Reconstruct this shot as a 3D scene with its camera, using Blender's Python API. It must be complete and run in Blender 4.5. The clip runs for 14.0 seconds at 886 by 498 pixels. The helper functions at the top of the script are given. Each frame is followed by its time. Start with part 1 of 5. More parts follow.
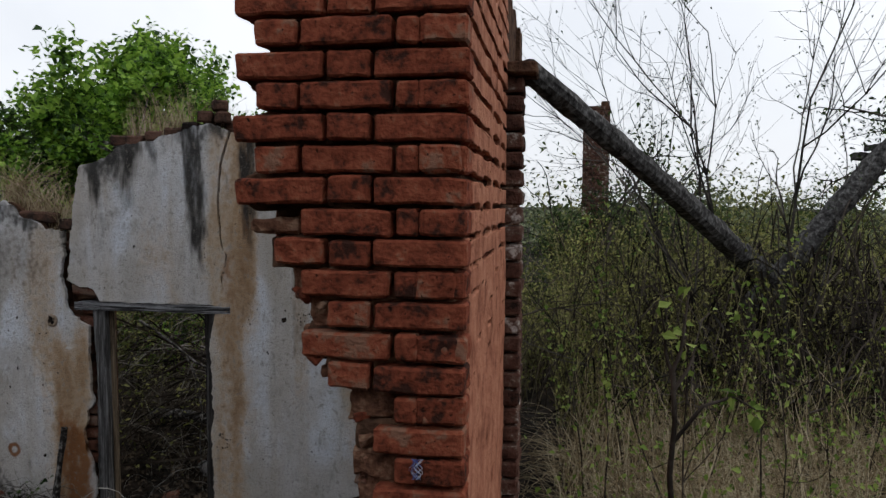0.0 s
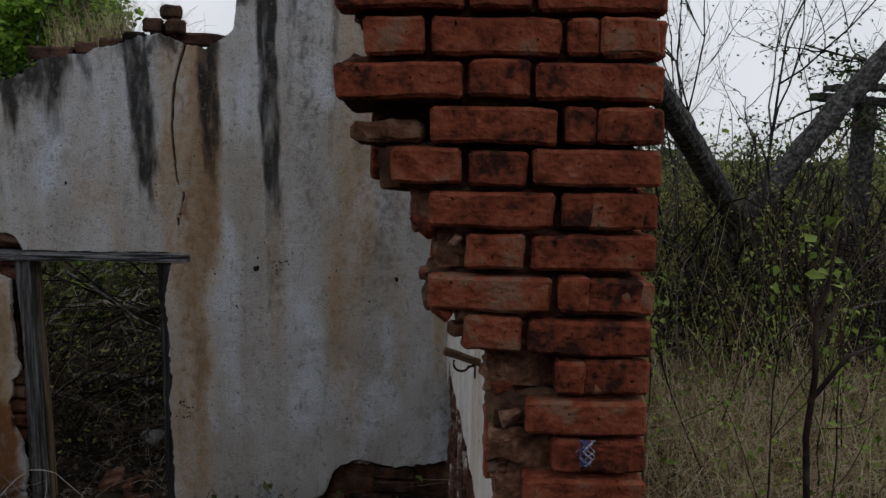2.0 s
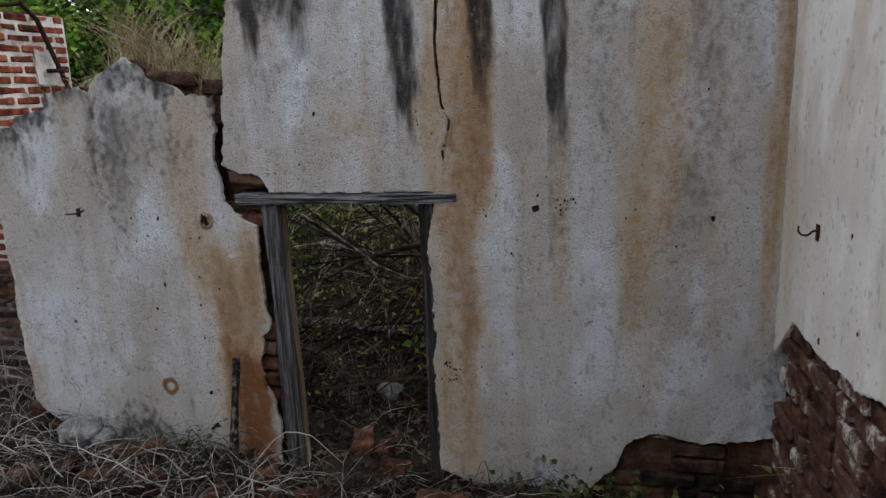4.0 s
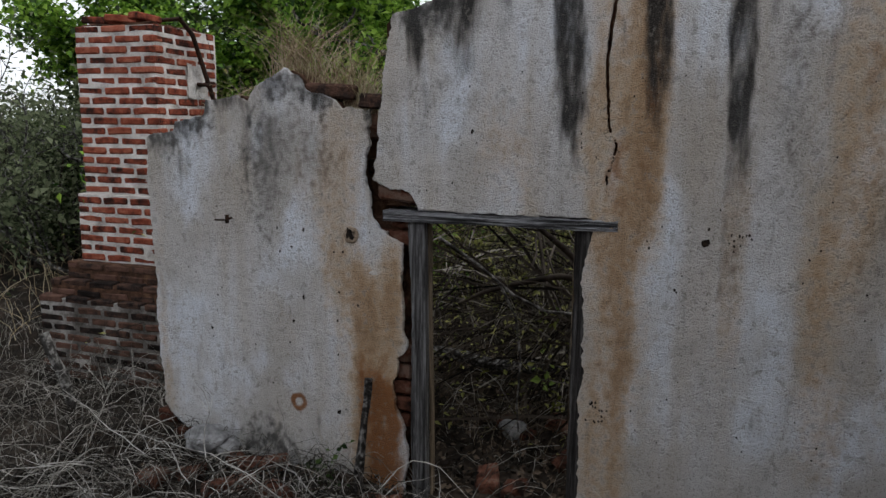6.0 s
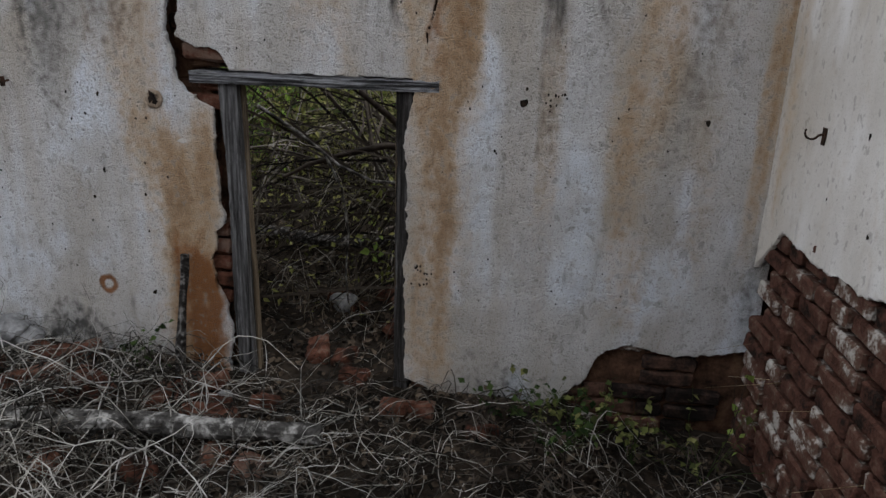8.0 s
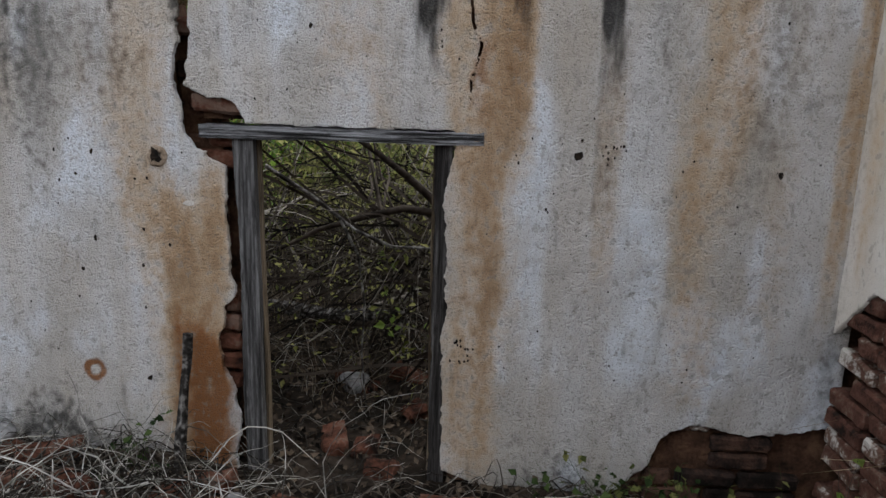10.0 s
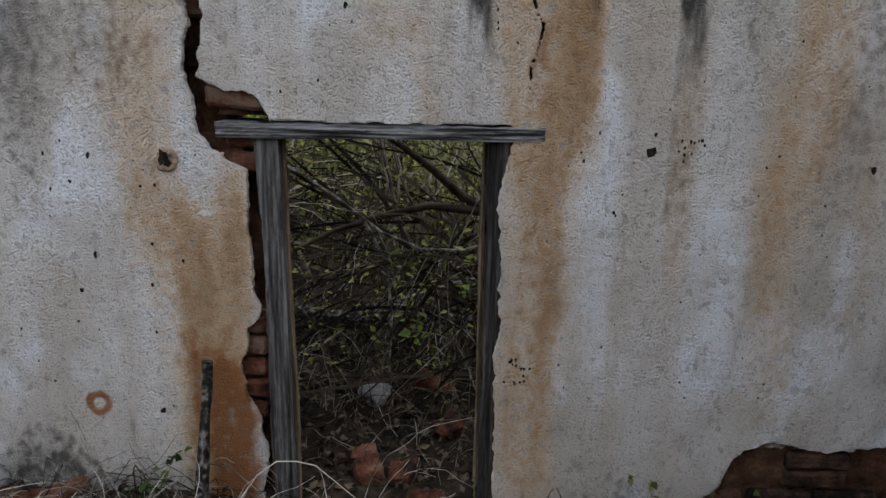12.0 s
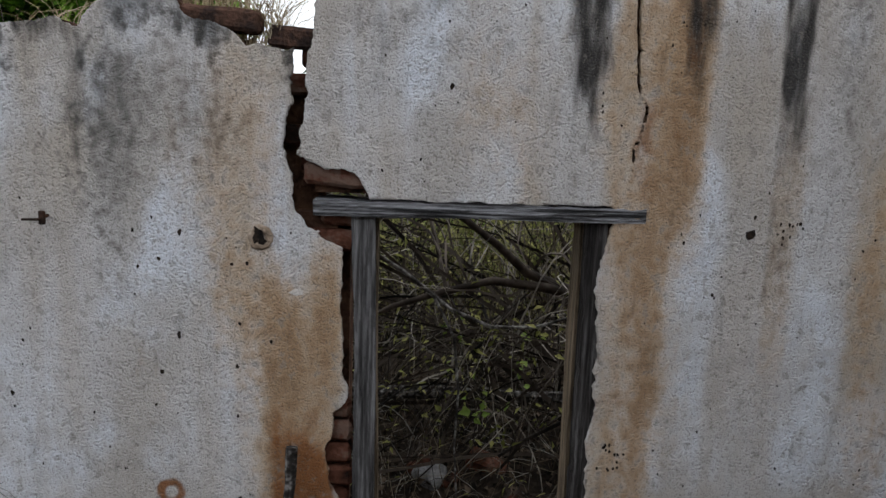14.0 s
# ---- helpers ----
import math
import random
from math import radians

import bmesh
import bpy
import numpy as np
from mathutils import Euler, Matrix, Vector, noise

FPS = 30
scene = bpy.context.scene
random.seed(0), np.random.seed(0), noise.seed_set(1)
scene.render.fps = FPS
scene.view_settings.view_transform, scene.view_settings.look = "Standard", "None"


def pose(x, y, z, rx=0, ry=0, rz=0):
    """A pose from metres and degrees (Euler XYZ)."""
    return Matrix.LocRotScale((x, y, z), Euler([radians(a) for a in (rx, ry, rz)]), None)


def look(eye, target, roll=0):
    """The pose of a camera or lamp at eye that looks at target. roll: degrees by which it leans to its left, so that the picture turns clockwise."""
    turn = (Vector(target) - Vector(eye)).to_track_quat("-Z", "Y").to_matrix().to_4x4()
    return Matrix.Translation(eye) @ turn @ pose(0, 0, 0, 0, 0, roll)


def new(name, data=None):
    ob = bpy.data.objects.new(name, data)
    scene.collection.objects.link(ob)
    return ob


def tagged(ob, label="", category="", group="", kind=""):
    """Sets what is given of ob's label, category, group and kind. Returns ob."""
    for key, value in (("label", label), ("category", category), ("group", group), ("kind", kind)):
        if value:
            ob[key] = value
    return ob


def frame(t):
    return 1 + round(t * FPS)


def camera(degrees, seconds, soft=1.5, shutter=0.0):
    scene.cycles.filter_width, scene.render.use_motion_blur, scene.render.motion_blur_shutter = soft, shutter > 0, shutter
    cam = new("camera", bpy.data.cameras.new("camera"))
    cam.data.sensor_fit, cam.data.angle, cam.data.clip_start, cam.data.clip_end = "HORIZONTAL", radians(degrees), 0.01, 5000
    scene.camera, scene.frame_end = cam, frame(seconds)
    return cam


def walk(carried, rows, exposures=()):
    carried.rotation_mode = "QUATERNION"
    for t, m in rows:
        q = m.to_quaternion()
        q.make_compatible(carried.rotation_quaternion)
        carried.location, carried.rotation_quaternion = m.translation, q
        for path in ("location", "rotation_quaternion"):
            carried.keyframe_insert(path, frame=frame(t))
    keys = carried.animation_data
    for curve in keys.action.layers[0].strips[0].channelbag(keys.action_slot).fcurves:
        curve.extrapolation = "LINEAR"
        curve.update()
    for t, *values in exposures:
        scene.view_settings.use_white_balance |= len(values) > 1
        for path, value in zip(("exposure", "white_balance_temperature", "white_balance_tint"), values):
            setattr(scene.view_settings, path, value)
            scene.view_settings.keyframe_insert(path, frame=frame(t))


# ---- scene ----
cam = camera(62.5, 14.0, soft=1.5)
EXPOSURES = [(0.0, -0.98), (1.0, -1.18), (2.0, -1.36), (2.5, -0.42), (3.0, -0.17), (3.5, -0.38), (4.0, -0.46), (6.5, -0.66), (7.2, -0.58), (9.5, 0.0), (11.0, -0.08), (14.0, -0.2)]
PATH = [
    (0, (0.113, -0.06, 2.219), (-0.206, 1.91, 2.095), 0.5),
    (0.5, (0.023, 0.108, 2.224), (-0.283, 2.084, 2.167), 0.8),
    (1, (-0.134, 0.276, 2.231), (-0.505, 2.238, 2.334), -1.1),
    (1.5, (-0.361, 0.35, 2.177), (-0.542, 2.341, 2.221), -0.7),
    (2, (-0.537, 0.391, 2.109), (-0.566, 2.374, 1.851), 0.9),
    (2.5, (-0.662, 0.56, 2.061), (-0.76, 2.517, 1.661), 3.0),
    (3, (-0.87, 0.756, 2.048), (-1.022, 2.73, 1.761), -0.5),
    (3.5, (-1.103, 0.937, 2.005), (-1.196, 2.912, 1.705), -4.4),
    (4, (-1.386, 1.033, 2.064), (-1.77, 2.942, 1.608), -2.1),
    (4.2, (-1.44, 1.063, 2.062), (-1.876, 2.956, 1.586), -0.7),
    (6.3, (-1.734, 1.095, 1.959), (-2.348, 2.971, 1.64), 0.6),
    (6.5, (-1.736, 1.07, 1.954), (-2.235, 2.981, 1.637), 0.6),
    (7, (-1.612, 1.083, 1.879), (-1.846, 3.011, 1.403), 0.1),
    (7.2, (-1.583, 1.09, 1.871), (-1.781, 2.998, 1.307), 0.6),
    (9.3, (-1.896, 1.374, 1.759), (-2.093, 3.257, 1.114), 3.8),
    (9.5, (-1.93, 1.403, 1.748), (-2.174, 3.296, 1.149), 2.7),
    (10, (-2.018, 1.501, 1.717), (-2.086, 3.452, 1.282), 1.9),
    (10.5, (-2.154, 1.605, 1.8), (-1.993, 3.551, 1.366), -4.5),
    (11, (-2.224, 1.674, 1.794), (-2.123, 3.603, 1.276), -1.5),
    (11.5, (-2.308, 1.762, 1.76), (-2.21, 3.699, 1.272), 0.3),
    (12, (-2.343, 1.853, 1.767), (-2.314, 3.787, 1.26), 1.3),
    (12.5, (-2.539, 1.895, 1.738), (-2.416, 3.845, 1.307), -1.8),
    (13, (-2.696, 1.919, 1.776), (-2.582, 3.877, 1.386), -2.2),
    (13.5, (-2.757, 1.93, 1.797), (-2.612, 3.891, 1.432), 1.2),
    (14, (-2.766, 1.928, 1.806), (-2.666, 3.897, 1.466), 2.2),
]
walk(cam, [(t, look(eye, target, roll)) for t, eye, target, roll in PATH], EXPOSURES)

# ---- world and light ----
world = bpy.data.worlds.new("sky")
scene.world = world
world.use_nodes = True
wn, wl = world.node_tree.nodes, world.node_tree.links
bg = wn["Background"]
sky = wn.new("ShaderNodeTexSky")
sky.sky_type, sky.sun_disc = "NISHITA", False
sky.sun_elevation, sky.sun_rotation = radians(52), radians(60)
sky.dust_density, sky.air_density = 3.0, 1.0
# thin bright cloud over the blue
wtc = wn.new("ShaderNodeTexCoord")
wno = wn.new("ShaderNodeTexNoise")
wno.inputs["Scale"].default_value, wno.inputs["Detail"].default_value = 2.2, 5.0
wramp = wn.new("ShaderNodeValToRGB")
wramp.color_ramp.elements[0].position, wramp.color_ramp.elements[0].color = 0.38, (0.82, 0.82, 0.82, 1)
wramp.color_ramp.elements[1].position, wramp.color_ramp.elements[1].color = 0.56, (1, 1, 1, 1)
wmix = wn.new("ShaderNodeMixRGB")
wmix.inputs["Color2"].default_value = (11.0, 11.4, 12.1, 1)
wl.new(wtc.outputs["Generated"], wno.inputs["Vector"])
wl.new(wno.outputs["Fac"], wramp.inputs["Fac"])
wl.new(wramp.outputs["Color"], wmix.inputs["Fac"])
wl.new(sky.outputs["Color"], wmix.inputs["Color1"])
wl.new(wmix.outputs["Color"], bg.inputs["Color"])
bg.inputs["Strength"].default_value = 0.175
sun = new("sun", bpy.data.lights.new("sun", "SUN"))
sun.data.energy, sun.data.angle, sun.data.color = 0.8, radians(14), (1.0, 0.95, 0.86)
sun.matrix_world = look((0, 0, 0), (-0.55, -0.35, -0.85))


# ---- materials ----
def material(name, colors, scale=8.0, rough=0.9, bump=0.3, fine=60.0, stretch=(1, 1, 1), island=False, spec=0.08, per_object=0.0):
    """A node material: a ramp of colours over noise at two scales, with bump from the finer one."""
    m = bpy.data.materials.new(name)
    m.use_nodes = True
    n, l = m.node_tree.nodes, m.node_tree.links
    b = n["Principled BSDF"]
    tc = n.new("ShaderNodeTexCoord")
    mp = n.new("ShaderNodeMapping")
    mp.inputs["Scale"].default_value = stretch
    l.new(tc.outputs["Object"], mp.inputs["Vector"])
    oi = n.new("ShaderNodeObjectInfo")
    if per_object:
        add = n.new("ShaderNodeVectorMath")
        mul = n.new("ShaderNodeMath")
        mul.operation, mul.inputs[1].default_value = "MULTIPLY", 37.0
        l.new(oi.outputs["Random"], mul.inputs[0])
        l.new(mp.outputs["Vector"], add.inputs[0])
        l.new(mul.outputs[0], add.inputs[1])
        vec = add.outputs[0]
    else:
        vec = mp.outputs["Vector"]
    n1, n2 = n.new("ShaderNodeTexNoise"), n.new("ShaderNodeTexNoise")
    n1.inputs["Scale"].default_value, n1.inputs["Detail"].default_value = scale, 6.0
    n2.inputs["Scale"].default_value, n2.inputs["Detail"].default_value = fine, 4.0
    l.new(vec, n1.inputs["Vector"])
    l.new(vec, n2.inputs["Vector"])
    fac = n.new("ShaderNodeMath")
    fac.operation = "MULTIPLY_ADD"
    fac.inputs[1].default_value = 0.35
    sub = n.new("ShaderNodeMath")
    sub.operation, sub.inputs[1].default_value = "SUBTRACT", 0.175
    l.new(n1.outputs["Fac"], sub.inputs[0])
    l.new(n2.outputs["Fac"], fac.inputs[0])
    l.new(sub.outputs[0], fac.inputs[2])
    out = fac.outputs[0]
    if island or per_object:
        src = n.new("ShaderNodeNewGeometry").outputs["Random Per Island"] if island else oi.outputs["Random"]
        sh = n.new("ShaderNodeMath")
        sh.operation, sh.inputs[1].default_value, sh.inputs[2].default_value = "MULTIPLY_ADD", (per_object or 0.5), -(per_object or 0.5) / 2
        l.new(src, sh.inputs[0])
        ad = n.new("ShaderNodeMath")
        l.new(sh.outputs[0], ad.inputs[0])
        l.new(out, ad.inputs[1])
        out = ad.outputs[0]
    ramp = n.new("ShaderNodeValToRGB")
    e = ramp.color_ramp.elements
    lo, hi = 0.28, 0.72
    e[0].position, e[1].position = lo, hi
    e[0].color, e[1].color = (*colors[0], 1), (*colors[-1], 1)
    for i, c in enumerate(colors[1:-1], 1):
        e.new(lo + (hi - lo) * i / (len(colors) - 1)).color = (*c, 1)
    l.new(out, ramp.inputs["Fac"])
    l.new(ramp.outputs["Color"], b.inputs["Base Color"])
    b.inputs["Roughness"].default_value = rough
    b.inputs["Specular IOR Level"].default_value = spec
    if bump:
        bp = n.new("ShaderNodeBump")
        bp.inputs["Strength"].default_value, bp.inputs["Distance"].default_value = bump, 0.01
        l.new(n2.outputs["Fac"], bp.inputs["Height"])
        l.new(bp.outputs["Normal"], b.inputs["Normal"])
    return m


def plaster_material(name, base, bright=(0.635, 0.668, 0.725), dirt=1.0, relief=0.019):
    """Old limewash over render; rust, soot and wear come from the wall's own stain attributes, broken up by noise."""
    m = bpy.data.materials.new(name)
    m.use_nodes = True
    n, l = m.node_tree.nodes, m.node_tree.links
    b = n["Principled BSDF"]
    tc = n.new("ShaderNodeTexCoord")

    def noise_at(scale, stretch, detail=6.0):
        mp = n.new("ShaderNodeMapping")
        mp.inputs["Scale"].default_value = stretch
        t = n.new("ShaderNodeTexNoise")
        t.inputs["Scale"].default_value, t.inputs["Detail"].default_value = scale, detail
        l.new(tc.outputs["Object"], mp.inputs["Vector"])
        l.new(mp.outputs["Vector"], t.inputs["Vector"])
        return t.outputs["Fac"]

    def mix(fac, a, c):
        x = n.new("ShaderNodeMixRGB")
        for sock, v in (("Fac", fac), ("Color1", a), ("Color2", c)):
            if isinstance(v, (tuple, float)):
                x.inputs[sock].default_value = v if isinstance(v, float) else (*v, 1)
            else:
                l.new(v, x.inputs[sock])
        return x.outputs["Color"]

    def spread(src, lo, hi, top=1.0):
        """A smooth step of a value between two limits."""
        r = n.new("ShaderNodeMapRange")
        r.interpolation_type = "SMOOTHSTEP"
        r.inputs["From Min"].default_value, r.inputs["From Max"].default_value, r.inputs["To Max"].default_value = lo, hi, top
        l.new(src, r.inputs["Value"])
        return r.outputs["Result"]

    def broken(attr, src, weight, lo, hi, top=1.0):
        """A stain whose outline is broken by noise: (stain + weight * (noise - 0.5)) between two limits."""
        at = n.new("ShaderNodeAttribute")
        at.attribute_name = attr
        mu = n.new("ShaderNodeMath")
        mu.operation, mu.inputs[1].default_value = "MULTIPLY_ADD", weight
        l.new(src, mu.inputs[0])
        ad = n.new("ShaderNodeMath")
        ad.inputs[1].default_value = -weight / 2
        l.new(at.outputs["Fac"], ad.inputs[0])
        l.new(ad.outputs[0], mu.inputs[2])
        return spread(mu.outputs[0], lo, hi, top)

    broad = noise_at(2.3, (1, 1, 0.55))
    grain = noise_at(150.0, (1, 1, 1), 4.0)
    fringe = noise_at(24.0, (1, 1, 0.22), 14.0)
    soft = noise_at(6.0, (1, 1, 0.22), 12.0)
    speck = noise_at(30.0, (1, 1, 0.8), 12.0)
    blot = noise_at(15.0, (1, 1, 0.8), 10.0)
    light = noise_at(4.2, (1, 1, 0.45), 10.0)
    runs = noise_at(5.0, (1, 1, 0.09), 9.0)
    drag = noise_at(9.0, (0.5, 0.5, 4.0), 8.0)
    col = mix(spread(broad, 0.36, 0.62), tuple(c * f for c, f in zip(base, (0.80, 0.765, 0.71))), base)
    col = mix(spread(light, 0.46, 0.64, 0.9), col, bright)
    col = mix(spread(runs, 0.47, 0.70, 0.62 * dirt), col, (0.40, 0.345, 0.28))
    col = mix(spread(blot, 0.50, 0.72, 0.42 * dirt), col, (0.36, 0.34, 0.32))
    col = mix(spread(drag, 0.60, 0.72, 0.22 * dirt), col, (0.33, 0.31, 0.29))
    crumb = n.new("ShaderNodeMix")
    crumb.inputs["Factor"].default_value = 0.5
    l.new(soft, crumb.inputs["A"])
    l.new(speck, crumb.inputs["B"])
    crumb = crumb.outputs["Result"]
    col = mix(broken("rust", crumb, 1.6, 0.02, 1.0, 0.9), col, (0.47, 0.34, 0.215))
    col = mix(broken("rust", crumb, 1.8, 0.45, 1.35, 0.85), col, (0.24, 0.138, 0.07))
    col = mix(broken("ferrous", blot, 1.3, 0.2, 1.0, 0.95), col, (0.215, 0.088, 0.03))
    col = mix(broken("soot", fringe, 2.0, 0.15, 1.15, 0.97), col, (0.024, 0.023, 0.022))
    col = mix(broken("grey", speck, 1.2, 0.12, 0.95, 0.85), col, (0.115, 0.112, 0.108))
    col = mix(broken("mould", speck, 1.9, 0.30, 1.25, 0.9), col, (0.045, 0.045, 0.043))
    col = mix(spread(speck, 0.33, 0.40), mix(0.45, col, (0.22, 0.20, 0.18)), col)
    col = mix(spread(grain, 0.32, 0.46), mix(0.55 * dirt, col, (0.14, 0.125, 0.11)), col)
    l.new(col, b.inputs["Base Color"])
    b.inputs["Roughness"].default_value = 0.92
    b.inputs["Specular IOR Level"].default_value = 0.15
    ht = n.new("ShaderNodeMath")
    ht.operation = "MULTIPLY_ADD"
    ht.inputs[1].default_value = 0.6
    l.new(grain, ht.inputs[0])
    l.new(blot, ht.inputs[2])
    h2 = n.new("ShaderNodeMath")
    h2.operation = "MULTIPLY_ADD"
    h2.inputs[1].default_value = 0.13
    l.new(drag, h2.inputs[0])
    l.new(ht.outputs[0], h2.inputs[2])
    bp = n.new("ShaderNodeBump")
    bp.inputs["Strength"].default_value, bp.inputs["Distance"].default_value = 1.0, relief
    l.new(h2.outputs[0], bp.inputs["Height"])
    l.new(bp.outputs["Normal"], b.inputs["Normal"])
    return m


PLASTER = plaster_material("old_limewash", (0.55, 0.545, 0.55))
PLASTER_SIDE = plaster_material("clean_limewash", (0.60, 0.575, 0.545), (0.68, 0.665, 0.65), 0.35, 0.004)
BRICK = material("red_brick", [(0.04, 0.017, 0.012), (0.135, 0.036, 0.02), (0.19, 0.05, 0.027), (0.235, 0.07, 0.038), (0.215, 0.11, 0.073)], 15, 0.92, 1.0, 60, per_object=0.28)


def pitted(m, scale, lo, hi, dark):
    """Small dark holes over a material's colour, sunk by bump."""
    n, l = m.node_tree.nodes, m.node_tree.links
    b, bp = n["Principled BSDF"], n["Bump"]
    tc, t = n["Texture Coordinate"], n.new("ShaderNodeTexNoise")
    t.inputs["Scale"].default_value, t.inputs["Detail"].default_value = scale, 3.0
    r, x, h = n.new("ShaderNodeMapRange"), n.new("ShaderNodeMixRGB"), n.new("ShaderNodeMath")
    r.inputs["From Min"].default_value, r.inputs["From Max"].default_value = lo, hi
    h.operation, h.inputs[1].default_value = "MULTIPLY_ADD", -0.8
    x.inputs["Color2"].default_value = (*dark, 1)
    l.new(tc.outputs["Object"], t.inputs["Vector"])
    l.new(t.outputs["Fac"], r.inputs["Value"])
    l.new(r.outputs["Result"], x.inputs["Fac"])
    l.new(b.inputs["Base Color"].links[0].from_socket, x.inputs["Color1"])
    l.new(x.outputs["Color"], b.inputs["Base Color"])
    l.new(r.outputs["Result"], h.inputs[0])
    l.new(bp.inputs["Height"].links[0].from_socket, h.inputs[2])
    l.new(h.outputs[0], bp.inputs["Height"])


pitted(BRICK, 70.0, 0.67, 0.76, (0.02, 0.009, 0.007))
BRICK_OLD = material("old_sooty_shaded_brick", [(0.016, 0.011, 0.009), (0.06, 0.028, 0.021), (0.085, 0.04, 0.029), (0.11, 0.07, 0.054), (0.40, 0.37, 0.34)], 13, 0.95, 0.8, 80, per_object=0.2)
BRICK_CHIMNEY = material("chimney_brick", [(0.03, 0.014, 0.011), (0.13, 0.036, 0.022), (0.23, 0.06, 0.034), (0.30, 0.11, 0.07)], 14, 0.9, 0.6, 70, per_object=0.3)
MORTAR_DARK = material("dark_eroded_mortar", [(0.02, 0.013, 0.01), (0.075, 0.04, 0.026), (0.14, 0.08, 0.05)], 12, 1.0, 0.9, 70)
MORTAR_MUD = material("mud_mortar", [(0.05, 0.024, 0.016), (0.15, 0.072, 0.045), (0.29, 0.185, 0.125)], 22, 1.0, 1.0, 75)
MORTAR_LIME = material("lime_mortar", [(0.26, 0.235, 0.215), (0.54, 0.51, 0.48), (0.74, 0.71, 0.68)], 7, 1.0, 0.8, 70)
RENDER_SALMON = material("salmon_earth_render", [(0.19, 0.07, 0.042), (0.36, 0.145, 0.088), (0.46, 0.215, 0.135)], 12, 0.95, 1.0, 55)
WOOD = material("weathered_wood", [(0.014, 0.013, 0.013), (0.075, 0.073, 0.074), (0.21, 0.208, 0.212)], 10, 0.85, 0.8, 60, (7, 7, 0.3))
WOOD_DARK = material("dark_weathered_wood", [(0.008, 0.007, 0.007), (0.035, 0.032, 0.031), (0.11, 0.105, 0.104)], 10, 0.85, 0.8, 60, (7, 7, 0.3))
WOOD_LINTEL = material("weathered_lintel_wood", [(0.008, 0.008, 0.008), (0.05, 0.05, 0.052), (0.28, 0.283, 0.30), (0.40, 0.405, 0.42)], 9, 0.85, 1.0, 50, (0.35, 5, 10))
WOOD_BEAM = material("grey_beam_wood", [(0.012, 0.011, 0.011), (0.055, 0.053, 0.052), (0.17, 0.167, 0.165)], 26, 0.9, 0.6, 60)
BARK = material("grey_bark", [(0.012, 0.011, 0.01), (0.065, 0.061, 0.057), (0.42, 0.41, 0.39)], 17, 0.95, 0.8, 70)
BARK_DARK = material("charred_bark", [(0.008, 0.007, 0.006), (0.03, 0.027, 0.025), (0.22, 0.21, 0.2)], 34, 0.95, 0.8, 70)
IRON = material("rusty_iron", [(0.012, 0.01, 0.009), (0.03, 0.018, 0.013), (0.06, 0.028, 0.016)], 30, 0.7, 0.4, 90)
# dark soil, lowered to near-black so the colour also holds shade between stems
EARTH = material("dark_shaded_earth", [(0.006, 0.005, 0.004), (0.016, 0.012, 0.009), (0.045, 0.034, 0.026)], 5.0, 1.0, 0.8, 28)
STRAW = material("dry_straw", [(0.009, 0.008, 0.007), (0.082, 0.074, 0.063), (0.38, 0.362, 0.33)], 6, 0.9, 0, 30, island=True)
STRAW_GREY = material("grey_dead_twig", [(0.03, 0.029, 0.027), (0.19, 0.182, 0.167), (0.46, 0.445, 0.42)], 9, 0.9, 0, 30, island=True)
STRAW_WARM = material("tawny_grass", [(0.14, 0.105, 0.06), (0.32, 0.25, 0.15), (0.5, 0.43, 0.3)], 6, 0.9, 0, 30, island=True)
TWIG = material("dark_twig", [(0.008, 0.007, 0.006), (0.028, 0.022, 0.018), (0.09, 0.075, 0.062)], 6, 0.9, 0, 30, island=True)
TWIG_PALE = material("pale_dead_twig", [(0.03, 0.026, 0.022), (0.12, 0.105, 0.088), (0.30, 0.275, 0.24)], 6, 0.9, 0, 30, island=True)
TWIG_GREY = material("grey_twig", [(0.014, 0.013, 0.012), (0.045, 0.04, 0.036), (0.12, 0.11, 0.10)], 6, 0.9, 0, 30, island=True)
LEAF_GREEN = material("fresh_green_leaf", [(0.02, 0.055, 0.008), (0.125, 0.26, 0.025), (0.30, 0.47, 0.07)], 3, 0.6, 0, 20, island=True, spec=0.3)
LEAF_OLIVE = material("olive_leaf", [(0.05, 0.06, 0.02), (0.13, 0.145, 0.045), (0.26, 0.26, 0.10)], 3, 0.7, 0, 20, island=True)
LEAF_LIME = material("pale_lime_leaf", [(0.07, 0.12, 0.02), (0.16, 0.24, 0.05), (0.30, 0.38, 0.10)], 3, 0.6, 0, 20, island=True)
LEAF_DARK = material("dull_green_leaf", [(0.015, 0.03, 0.01), (0.04, 0.065, 0.02), (0.075, 0.11, 0.035)], 3, 0.7, 0, 20, island=True)
LEAF_SAGE = material("grey_green_leaf", [(0.05, 0.065, 0.035), (0.13, 0.155, 0.085), (0.25, 0.28, 0.17)], 3, 0.7, 0, 20, island=True)
BRICK_SOOT = material("soot_black_brick", [(0.01, 0.008, 0.007), (0.03, 0.02, 0.017), (0.075, 0.042, 0.03), (0.11, 0.06, 0.045)], 12, 0.95, 0.8, 80, per_object=0.4)
BRICK_DUSTY = material("dusty_broken_brick", [(0.014, 0.009, 0.007), (0.055, 0.022, 0.014), (0.10, 0.043, 0.028), (0.13, 0.085, 0.066)], 12, 0.95, 0.8, 60, per_object=0.3)
PIT = material("black_pit", [(0.006, 0.005, 0.005), (0.015, 0.012, 0.01), (0.04, 0.028, 0.02)], 40, 1.0, 0.5, 90)
